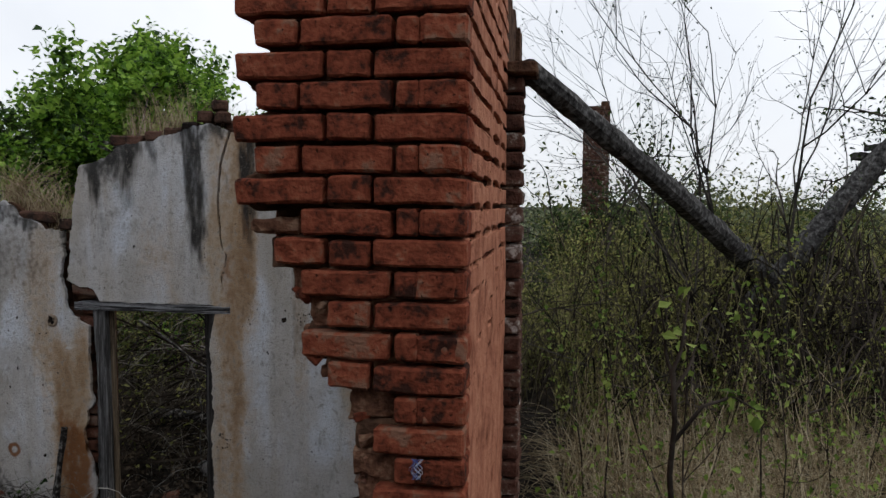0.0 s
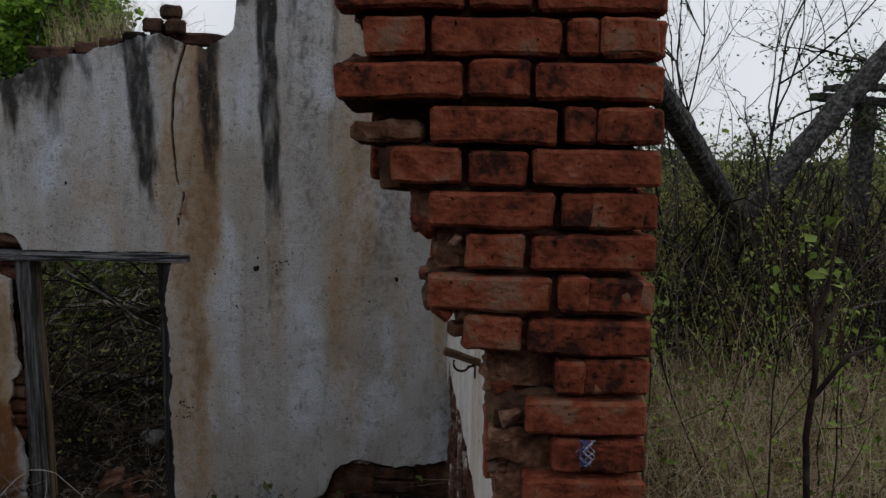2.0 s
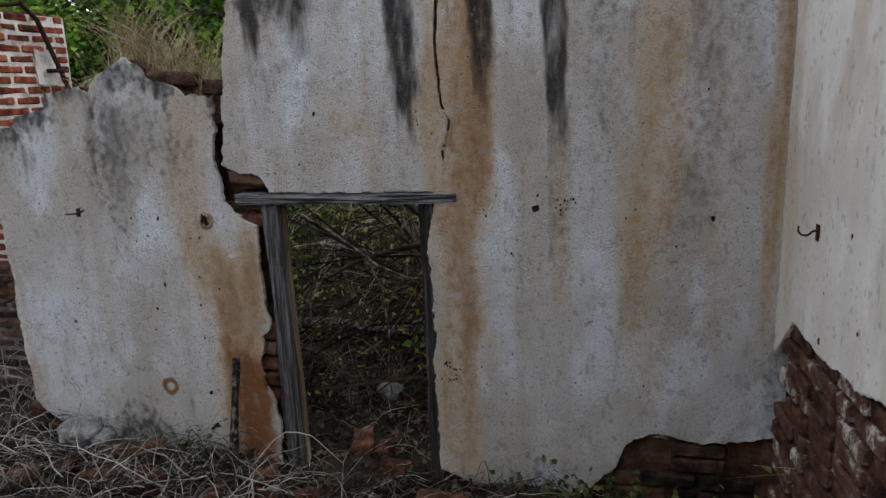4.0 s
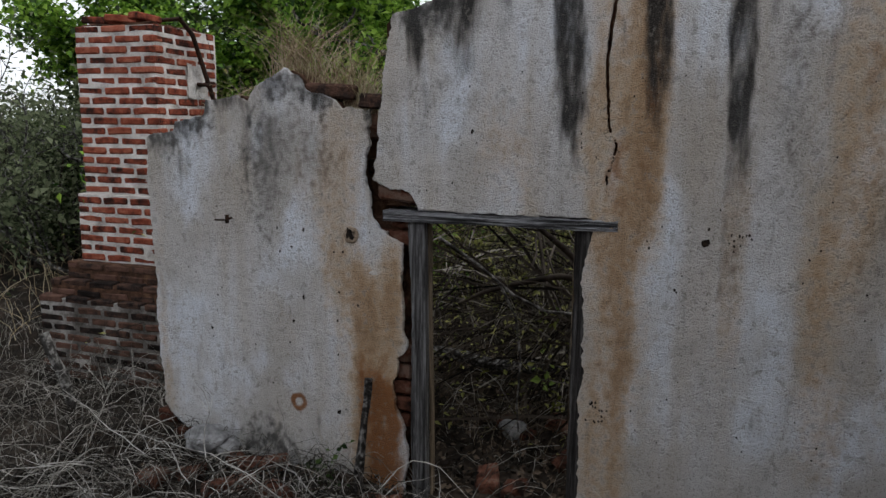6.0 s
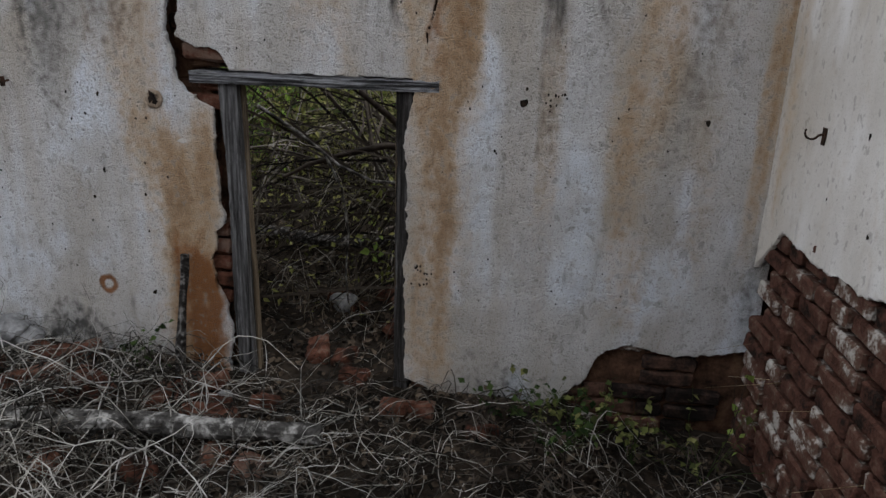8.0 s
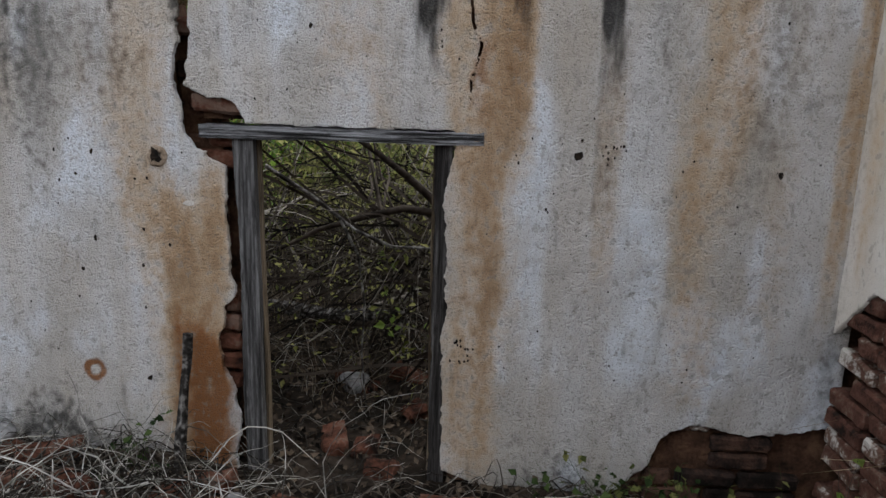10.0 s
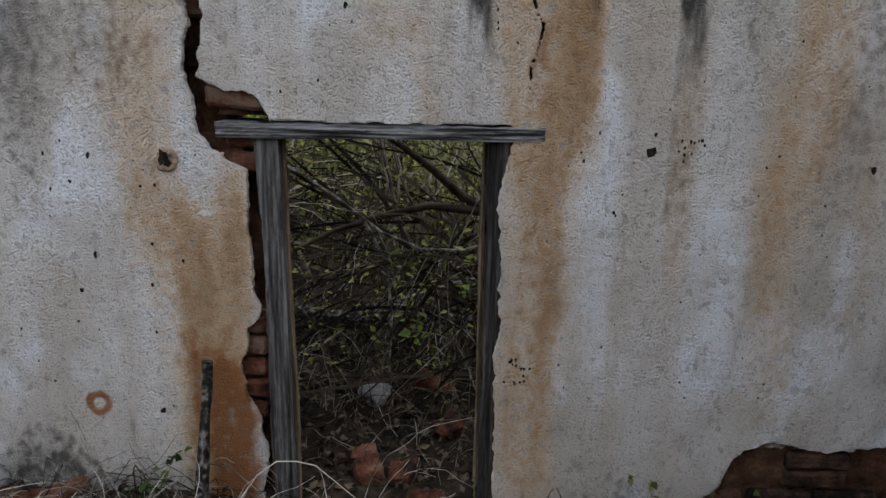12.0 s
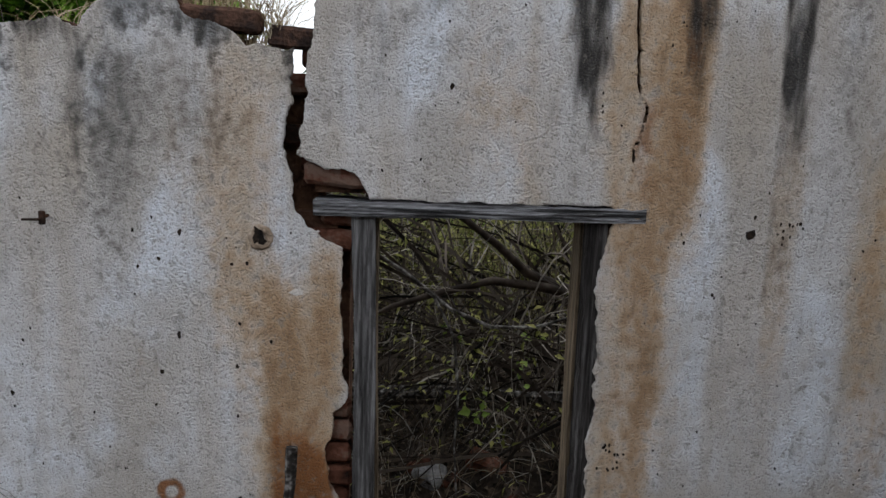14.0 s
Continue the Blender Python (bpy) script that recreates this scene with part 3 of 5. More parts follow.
PITS += [(-2.03 + _r.uniform(-0.05, 0.05), 0.66 + _r.uniform(-0.05, 0.06), 0.006) for _ in range(15)]
PITS += [(_r.uniform(-3.0, -2.05), _r.uniform(1.6, 2.3), _r.choice([0.003, 0.005])) for _ in range(22)]


def mould(u, z):
    """Black mould in clumps along the broken top and in a few runs."""
    top = np.where(u < -3.12, interp(u, *LEFT_TOP), interp(u, *MID_TOP))
    rim = np.where(u < -3.12, 1.3, 0.9) * (1 - smooth_step(top - z, 0.0, 0.24)) * smooth_step(fbm(u, z, 5.0, 31.0, 3), -0.25, 0.35)
    return rim + bands(u, z, [(-3.82, 0.07, 1.5, 2.1, 0.6), (-3.74, 0.09, 1.38, 1.5, 0.8), (-3.98, 0.07, 1.8, 2.0, 0.5), (-2.8, 0.12, 2.2, 2.6, 0.5), (-2.2, 0.08, 2.2, 2.7, 0.6), (-3.75, 0.2, 0.0, 0.46, 1.5), (-3.4, 0.25, -0.1, 0.30, 0.6), (-1.65, 0.25, -0.2, 0.27, 1.2), (-1.3, 0.2, 2.2, 3.0, 0.3)])


def pit_mesh(name, spots, place, relief_seed, seed, wide=0.8, tall=1.15):
    """Shallow dark chips knocked out of a plaster face."""
    rng = random.Random(seed)
    verts, faces = [], []
    for a, c, r in spots:
        d = 0.022 + 0.006 * float(fbm(np.array([a]), np.array([c]), 3.0, relief_seed, 3)[0]) + 0.0012
        b = len(verts)
        n = 9
        for i in range(n):
            q = r * rng.uniform(0.55, 1.25)
            verts.append(place(a + q * math.cos(6.283 * i / n) * wide, c + q * math.sin(6.283 * i / n) * tall, d))
        faces.append(tuple(range(b, b + n)))
    return mesh_of(name, verts, faces, PIT)


def lines(spans):
    """Grid lines with a step of their own in each span."""
    out = []
    for a, b, s in spans:
        out += list(np.arange(a, b - s * 0.4, s))
    return np.array(out + [spans[-1][1]])


def out_of_back(u, z, d):
    return (u, FACE_Y + 0.022 - d, z)


STAINS = (("rust", rust), ("ferrous", ferrous), ("soot", soot), ("grey", grey), ("mould", mould))
wall_back = thing("wall_back", (0, 0, 0), "ruined brick wall with stained white plaster and a doorway", "wall", kind="structure")
part("core_left", core_mesh("core_left", np.linspace(-4.40, -3.0, 40), lambda u: (float(interp(u, *LEFT_TOP)) if u < -3.19 else 1.5) + 0.02 * noise.noise((u * 15, 0, 0)), lambda u: -0.4, 4.372, 4.60, True, MORTAR_DARK), MORTAR_DARK, wall_back)
part("core_reveal", core_mesh("core_reveal", np.linspace(-3.02, -2.958, 5), lambda u: 1.5, lambda u: -0.4, 4.43, 4.598, True, MORTAR_DARK), MORTAR_DARK, wall_back)
part("core_crack", core_mesh("core_crack", np.linspace(-3.20, -3.05, 6), lambda u: 1.90 + 0.05 * noise.noise((u * 30, 3, 0)), lambda u: 1.45, 4.45, 4.598, True, MORTAR_DARK), MORTAR_DARK, wall_back)
part("core_top", core_mesh("core_top", np.linspace(-3.075, -2.0, 40), lambda u: float(interp(u, *MID_TOP)) - 0.01 + 0.02 * noise.noise((u * 15, 0, 0)), lambda u: 1.565, 4.372, 4.60, True, MORTAR_DARK), MORTAR_DARK, wall_back)
part("core_right", core_mesh("core_right", np.linspace(-2.07, -0.15, 60), lambda u: float(interp(u, *MID_TOP)) - 0.01 + 0.02 * noise.noise((u * 15, 0, 0)), lambda u: -0.4, 4.352, 4.60, True, MORTAR_DARK), MORTAR_DARK, wall_back)
plaster_left = part("plaster", coat("plaster_left", lines([(-4.46, -2.92, 0.008)]), np.arange(-0.06, 2.28, 0.009), left_inside, 0.022, out_of_back, PLASTER, STAINS, 0.006, 2.0), PLASTER, wall_back, "white plaster with rust streaks and small holes")
plaster_mid = part("plaster", coat("plaster_mid", lines([(-3.18, -2.08, 0.009), (-2.08, -1.93, 0.003), (-1.93, -0.495, 0.009)]), np.arange(-0.06, 3.35, 0.009), mid_inside, 0.022, out_of_back, PLASTER, STAINS, 0.006, 7.0), PLASTER, wall_back, "white plaster with black and ochre water streaks")

part("chips", pit_mesh("chips_left", [p for p in PITS if p[0] < -3.05], out_of_back, 2.0, 1), PIT, plaster_left, "small dark chips in the plaster")
part("chips", pit_mesh("chips_mid", [p for p in PITS if p[0] > -2.98], out_of_back, 7.0, 2), PIT, plaster_mid, "small dark chips in the plaster")



def crater(u, z, r, seed):
    """A rough round dent of grey filler with a dark pocket in it."""
    n = 22
    bm = bmesh.new()
    rings = [(1.0, 0.024), (0.86, 0.030), (0.62, 0.031), (0.40, 0.027), (0.30, 0.012)]
    rows = []
    for f, d in rings:
        rows.append([bm.verts.new(out_of_back(u + r * f * math.cos(6.283 * i / n) * (1 + 0.22 * noise.noise((math.cos(6.283 * i / n) * 2, math.sin(6.283 * i / n) * 2, seed + f))), z + r * f * math.sin(6.283 * i / n) * (1 + 0.22 * noise.noise((math.cos(6.283 * i / n) * 2, seed + f, math.sin(6.283 * i / n) * 2))), d)) for i in range(n)])
    for p, q in zip(rows, rows[1:]):
        for j in range(n):
            bm.faces.new((p[j], p[(j + 1) % n], q[(j + 1) % n], q[j]))
    bm.faces.new(rows[-1])
    return bm


part("filler", crater(-3.243, 1.415, 0.042, 3.0), FILLER, plaster_left, "grey filler round a knocked-out hole")
part("pocket", pit_mesh("pocket", [(-3.25, 1.425, 0.026), (-3.235, 1.405, 0.018)], lambda u, z, d: out_of_back(u, z, d + 0.009), 2.0, 9), PIT, plaster_left)

part("scar", pit_mesh("scar", [(-3.13, 1.235, 0.016)], out_of_back, 2.0, 12, 1.9, 0.7), PIT, plaster_left, "small white scar").data.materials[0] = MORTAR_LIME

# ---- right wall ----
OUT_X = -0.15


def in_x(y):
    """The inner face of the right wall, which runs a little askew."""
    return -0.45 - 0.06 * (y - 2.45)


wall_right = thing("wall_right", (0, 0, 0), "thick brick wall, white plaster inside and salmon render outside", "wall", kind="structure")


def right_top(u):
    return 3.32 + 0.05 * noise.noise((u * 6, 2, 0))


part("core", core_mesh("core", np.linspace(1.93, 4.62, 60), right_top, lambda u: -0.4, -0.43, OUT_X - 0.025, False, MORTAR_DARK), MORTAR_DARK, wall_right)


def side_inside(u, z):
    r = ragged(u, z, 0.03, 11.0, 5.0)
    f = np.minimum(4.40 - u, 3.28 - z)
    patch = interp(u, [1.7, 2.1, 2.4, 2.7, 2.95, 3.25, 3.5, 3.8, 3.95, 4.08, 4.14, 4.25, 4.32], [0.6, 0.86, 1.0, 1.06, 1.06, 1.045, 1.025, 1.005, 1.015, 1.045, 0.995, 0.885, 0.825])
    f = np.minimum(f, z - patch)
    edge = interp(z, [0.5, 1.2, 1.6, 2.0, 2.5], [2.1, 2.06, 2.04, 2.03, 2.03])
    return np.minimum(f, u - edge) + r


def side_rust(u, z):
    return bands(u, z, [(2.62, 0.10, 0.6, 3.0, 0.28), (2.2, 0.2, 0.4, 3.0, 0.35), (2.55, 0.03, 1.2, 2.3, 0.25), (2.42, 0.3, 0.4, 3.0, 0.12), (3.3, 0.3, 0.8, 3.2, 0.10), (4.22, 0.05, 1.0, 3.4, 0.45)])


def side_grey(u, z):
    return bands(u, z, [(4.3, 0.05, 0.6, 2.0, 0.3)])


plaster_side = part("plaster", coat("plaster_side", np.arange(1.95, 4.325, 0.0125), np.arange(0.3, 3.32, 0.0125), side_inside, 0.022, lambda u, z, d: (in_x(u) + 0.022 - d, u, z), PLASTER_SIDE,
                     (("rust", side_rust), ("grey", side_grey)), 0.006, 13.0), PLASTER_SIDE, wall_right, "clean white plaster, broken away low down")


def salmon_inside(u, z):
    """A thin skin of earth render, worn off the joints towards its top and pitted lower down."""
    joint = np.abs((z - COURSE) / PITCH - np.floor((z - COURSE) / PITCH) - 0.5) * PITCH
    worn = smooth_step(z, 1.45, 2.35) * 0.015 + 0.012 * fbm(u * 1.2, z, 5.0, 23.0, 3) - 0.003
    holes = 0.03 - 0.10 * np.clip(fbm(u * 2.0, z * 0.8, 9.0, 21.0, 3) - 0.40, 0, 1)
    return np.minimum(np.minimum(3.2 - z, u - 1.945), np.minimum(np.minimum(3.3 - u, holes), joint - worn))


part("chips", pit_mesh("chips_side", [(3.62, 1.5, 0.012), (3.3, 1.52, 0.008), (3.5, 1.2, 0.01), (3.2, 1.1, 0.006), (2.9, 1.5, 0.008), (3.8, 1.25, 0.006), (2.5, 1.25, 0.008)], lambda u, z, d: (in_x(u) + 0.022 - d, u, z), 13.0, 3), PIT, plaster_side)
part("render_coat", coat("render_coat", np.arange(1.93, 3.32, 0.016), np.arange(0.2, 3.2, 0.007), salmon_inside, 0.012, lambda u, z, d: (OUT_X + d, u, z), RENDER_SALMON, (), 0.006, 19.0), RENDER_SALMON, wall_right, "salmon earth render, pitted")
# unseen wall added behind the walk: closes the place and blocks low sky light
rear_light_block = new("rear_light_block", core_mesh("rear_light_block", np.linspace(-8.0, 2.2, 60), lambda u: 3.5 + 0.2 * noise.noise((u, 8, 0)), lambda u: -0.3, -2.6, -2.3, True, MORTAR_DARK))
tagged(rear_light_block, "plain dark wall added unseen behind the walk to block low sky", "wall", kind="structure")

# ---- stub of the front wall ----
FRONT_Y = 1.835
wall_front = thing("wall_front", (0, 0, 0), "broken toothed end of a red brick front wall", "wall", kind="structure")
NEAR = {s: brick_meshes(s, 0.112, BRICK, 9, 4 if s > 0.2 else 3, 0.005, 0.007) for s in (LONG, SHORT, CLOSER, 0.138)}
FULL_A, FULL_B = (LONG, SHORT, LONG), (SHORT, CLOSER, LONG, SHORT)


def front_course(k):
    """The pieces of a course from its outer corner: the courses end further out the higher they are."""
    if k >= -4:
        return (FULL_A if k % 2 == 0 else FULL_B)
    return {-5: (SHORT, CLOSER, LONG), -6: (LONG, SHORT, 0.138), -7: (SHORT, CLOSER, LONG), -8: (LONG, SHORT), -9: (SHORT, CLOSER, LONG), -10: (LONG, SHORT),
            -11: (SHORT, CLOSER), -12: (LONG,), -13: (SHORT, CLOSER), -14: (LONG,)}.get(k, (SHORT, CLOSER) if k % 2 else (LONG,))


def build_front():
    rng = random.Random(12)
    for k in range(-28, 9):
        z = COURSE + k * PITCH
        x = OUT_X + 0.018
        for s in front_course(k):
            lay(wall_front, rng.choice(NEAR[s]), x - s / 2, FRONT_Y + rng.uniform(-0.006, 0.006), z + rng.uniform(-0.003, 0.003), rng.uniform(-1.2, 1.2), rng.uniform(-1, 1), rng.uniform(-0.9, 0.9))
            x -= s + 0.0125
        # rough mortar and rubble behind the face
        left = x + 0.035 + rng.uniform(-0.015, 0.02)
        left = {-5: -0.72, -6: -0.70, -7: -0.615, -8: -0.565, -9: -0.60, -10: -0.525, -11: -0.47, -12: -0.445, -13: -0.45, -14: -0.43}.get(k, left) + rng.uniform(-0.008, 0.008)
        w = OUT_X - 0.02 - left
        deep = 0.09 if k == -5 else 0.0
        bm = worn_box((w, 0.185 - deep, PITCH + 0.006), 10, 0.017, k * 3.7, 0.006, (left + w / 2, FRONT_Y + 0.142 + deep / 2, z))
        part("mortar_bed", bm, MORTAR_MUD if k <= -6 and k % 3 else MORTAR_DARK, wall_front)
        if k <= -8:
            bm = worn_box((0.08, 0.15, PITCH * 1.5), 6, 0.014, k * 5.1, 0.004, (-0.382 + rng.uniform(-0.012, 0.012), FRONT_Y + 0.155 + rng.uniform(-0.015, 0.015), z))
            part("rubble_fill", bm, MORTAR_MUD, wall_front)
        if -15 < k <= -6:
            for _ in range(7):
                w2 = rng.uniform(0.018, 0.05)
                bm = worn_box((w2, rng.uniform(0.02, 0.05), rng.uniform(0.015, 0.035)), 2, 0.010, rng.uniform(0, 90), 0.004)
                bmesh.ops.transform(bm, matrix=pose(left + rng.uniform(0.0, 0.07), FRONT_Y + rng.uniform(0.03, 0.2), z + rng.uniform(-0.04, 0.04), rng.uniform(-40, 40), rng.uniform(-40, 40), rng.uniform(0, 180)), verts=bm.verts)
                part("rubble_fill", bm, rng.choice((MORTAR_MUD, MORTAR_MUD, BRICK_DUSTY, BRICK)), wall_front)
        # the inner leaf, ending raggedly
        xb = OUT_X - 0.06
        while xb - LONG > left - 0.05:
            s = LONG if rng.random() < 0.6 else SHORT
            lay(wall_front, rng.choice(NEAR[s]), xb - s / 2, FRONT_Y + 0.145 + rng.uniform(-0.01, 0.01), z, rng.uniform(-3, 3), 0, rng.uniform(-2, 2))
            xb -= s + 0.011
    lay(wall_front, brick_meshes(LONG, 0.112, BRICK_SOOT, 1, 4, 0.0065, 0.009)[0], -0.77, FRONT_Y + 0.02, COURSE + 3 * PITCH + 0.02, 6, 0, 3)


build_front()
part("rubble_fill", worn_box((0.15, 0.11, 0.045), 4, 0.014, 4.4, 0.012, (-0.675, FRONT_Y + 0.09, COURSE - 5.2 * PITCH)), MORTAR_MUD, wall_front)

# ---- door frame ----
door_frame = thing("door_frame", (-2.5, FACE_Y, 0.0), "weathered grey timber door frame with a split lintel", "door frame")


def timber(size, centre, seed, wear=0.006, lean=(0, 0, 0)):
    bm = worn_box(size, 14, wear, seed, 0.006)
    bmesh.ops.transform(bm, matrix=Matrix.Translation(centre) @ Euler([radians(a) for a in lean]).to_matrix().to_4x4(), verts=bm.verts)
    return bm


def under(name, bm, mat, parent, label=""):
    """A part given in world places, under a thing that stands elsewhere."""
    bmesh.ops.translate(bm, vec=-Vector(parent.location), verts=bm.verts)
    return part(name, bm, mat, parent, label)


def split_board(length, depth, height, seed, ragged_top=0.012):
    """A weathered board along x: grooved along the grain, its top edge broken in long splinters."""
    rim = [(-0.5, t) for t in np.linspace(-0.5, 0.5, 7)] + [(t, 0.5) for t in np.linspace(-0.5, 0.5, 7)[1:]] + [(0.5, t) for t in np.linspace(0.5, -0.5, 4)[1:]] + [(t, -0.5) for t in np.linspace(0.5, -0.5, 7)[1:-1]]
    n, k = 110, len(rim)
    bm = bmesh.new()
    rows = []
    for i in range(n + 1):
        x = (i / n - 0.5) * length
        chip = max(0.0, noise.noise((x * 9, seed, 0)) + 0.5 * noise.noise((x * 31, seed, 4)))
        row = []
        for a, c in rim:
            g = 0.0035 * noise.noise((x * 3.0, a * 9 + seed, c * 11)) + 0.0022 * noise.noise((x * 22.0, a * 20 + seed, c * 30))
            z = c * height * (1 if c < 0.4 else 1 - 1.6 * ragged_top / height * chip)
            row.append(bm.verts.new((x, a * depth + g * 2 * np.sign(a), z + g + 0.008 * noise.noise((x * 1.6, seed, 8)))))
        rows.append(row)
    for p, q in zip(rows, rows[1:]):
        for j in range(k):
            bm.faces.new((p[j], q[j], q[(j + 1) % k], p[(j + 1) % k]))
    bm.faces.new(rows[0])
    bm.faces.new(rows[-1][::-1])
    return bm


def standing(bm, centre, lean):
    """Turns a board along x upright and leans it in the wall's plane."""
    m = Matrix.Translation(centre) @ Euler((0, radians(lean), 0)).to_matrix().to_4x4() @ Euler((0, radians(-90), 0)).to_matrix().to_4x4()
    bmesh.ops.transform(bm, matrix=m, verts=bm.verts)
    return bm


bm = split_board(1.10, 0.20, 0.05, 3.0)
bmesh.ops.transform(bm, matrix=Matrix.Translation((-2.523, FACE_Y + 0.095, 1.524)) @ Euler((0, radians(-0.4), 0)).to_matrix().to_4x4(), verts=bm.verts)
# paler tan that holds the light on the inner sides of the jambs
WOOD_LIT_REVEAL = material("lit_reveal_tan", [(0.04, 0.03, 0.022), (0.15, 0.115, 0.08), (0.27, 0.215, 0.155)], 10, 0.85, 0.7, 60, (7, 7, 0.3))
under("lintel", bm, WOOD_LINTEL, door_frame, "split silvery lintel board")
under("jamb", standing(split_board(1.62, 0.11, 0.075, 5.0, 0.006), (-2.896, FACE_Y + 0.07, 0.69), -0.9), WOOD, door_frame)
under("jamb", standing(split_board(1.62, 0.19, 0.066, 8.0, 0.014), (-2.122, FACE_Y + 0.115, 0.69), -0.3), WOOD_DARK, door_frame, "darker narrow jamb with a worn edge")

# thin strips added over the jambs, coloured as their lit inner sides
under("lit_reveal", standing(split_board(1.50, 0.05, 0.010, 15.0, 0.002), (-2.8555, FACE_Y + 0.095, 0.735), -0.9), WOOD_LIT_REVEAL, door_frame, "thin added strip, tan for light on the inner side of the jamb")
under("lit_reveal", standing(split_board(1.50, 0.12, 0.012, 18.0, 0.002), (-2.1585, FACE_Y + 0.145, 0.735), -0.3), WOOD_LIT_REVEAL, door_frame, "thin added strip, tan for light on the inner side of the jamb")

# ---- iron and small things on the walls ----


def strand_mesh(name, paths, mat, sides=6):
    v, f = tubes(paths, sides)
    return mesh_of(name, v, f, mat, True)


def arc(c, r, a0, a1, plane, n=14):
    """Points of an arc about c in the plane of two axes."""
    out = []
    for i in range(n):
        a = radians(a0 + (a1 - a0) * i / (n - 1))
        p = [0.0, 0.0, 0.0]
        p[plane[0]], p[plane[1]] = r * math.cos(a), r * math.sin(a)
        out.append((c[0] + p[0], c[1] + p[1], c[2] + p[2]))
    return out


def wall_hook(y, z, size):
    """An iron hook that stands out of the side wall, with its plate."""
    h = thing("wall_hook", (in_x(y), y, z), "rusty black iron hook driven into white plaster", "hook", "hooks on the side wall")
    c = (-0.042 * size, 0, 0.002)
    pts = [(0.03, 0, 0.0), (-0.012 * size, 0, -0.006 * size)] + arc(c, 0.024 * size, -25, -205, (0, 2))
    bm = worn_box((0.005, 0.028 * size, 0.06 * size), 2, 0.002, 3, 0.001, (-0.002, 0, -0.012))
    plate = part("plate", bm, IRON, h, "bent iron plate")
    part("hook", strand_mesh("hook", [(pts, 0.0045, 0.0038)], IRON), IRON, plate)
    return h


wall_hook(3.91, 1.465, 1.05)
wall_hook(2.64, 1.45, 1.05)
WOOD_PEG = material("brown_peg_wood", [(0.05, 0.03, 0.02), (0.11, 0.07, 0.045), (0.18, 0.12, 0.08)], 20, 0.8, 0.5, 80, (0.4, 4, 4))
peg = thing("wooden_peg", (in_x(2.5), 2.5, 1.495), "short weathered wooden peg set in plaster", "peg")
bm = worn_box((0.15, 0.024, 0.022), 3, 0.003, 4, 0.004, (-0.04, 0, 0))
bmesh.ops.rotate(bm, cent=(0, 0, 0), matrix=Euler((0, radians(20), radians(8))).to_matrix(), verts=bm.verts)
part("shaft", bm, WOOD_PEG, peg)
nail = thing("wall_spike", (-3.92, FACE_Y, 1.46), "rusty iron spike driven into plaster", "spike")
part("shank", strand_mesh("shank", [([(0, 0.03, 0.01), (0.0, -0.05, 0.0), (-0.03, -0.10, 0.005)], 0.006, 0.004)], IRON), IRON, nail)
bm = worn_box((0.02, 0.012, 0.045), 1, 0.002, 7, 0.003, (0.004, -0.045, 0.005))
part("head", bm, IRON, nail)

string = thing("string", (-0.26, FRONT_Y, 1.50), "frayed blue and white string caught on bricks", "string")
STRING_BLUE = material("faded_blue_string", [(0.08, 0.12, 0.35), (0.25, 0.3, 0.5), (0.6, 0.62, 0.66)], 40, 0.8, 0, 90, island=True)
_r = random.Random(31)
_p = []
for _i in range(9):
    x0, z0 = _r.uniform(-0.011, 0.011), 0.035
    pts = [(x0 + 0.01 * math.sin(j * 1.3 + _i), -0.012 - 0.004 * _r.random(), z0 - 0.008 * j) for j in range(8)]
    _p.append((pts, 0.0013, 0.0009))
part("strands", strand_mesh("strands", _p, STRING_BLUE, 3), STRING_BLUE, string)

# ---- buttress and fallen timbers outside ----
buttress = thing("brick_buttress", (-0.125, 3.4, 0.0), "narrow red brick buttress, darkened for shade, with a broken cap", "buttress")
# BRICK_OLD is darker: the shade on the buttress is put into its colour
BUTT = {s: brick_meshes(s, 0.112, BRICK_OLD, 5, 2, 0.006, 0.009) for s in (LONG, SHORT)}
for k in range(-28, 3):
    z = COURSE + k * PITCH
    me = BUTT[LONG][(k * 3) % 5]
    lay(buttress, me, 0.055 + 0.008 * noise.noise((k * 1.3, 0, 0)), (0.0 if k % 2 else 0.02), z, 90 + 2 * noise.noise((k * 2.1, 1, 0)))
    lay(buttress, BUTT[SHORT][(k * 3) % 5], 0.0, -0.13, z, 1.5 * noise.noise((k * 1.7, 3, 0)))
bm = worn_box((0.18, 0.36, 0.055), 3, 0.008, 9, 0.008, (0.03, 0.0, COURSE + 2.9 * PITCH - 0.01))
part("cap", bm, MORTAR_DARK, buttress, "dark weathered cap stone")


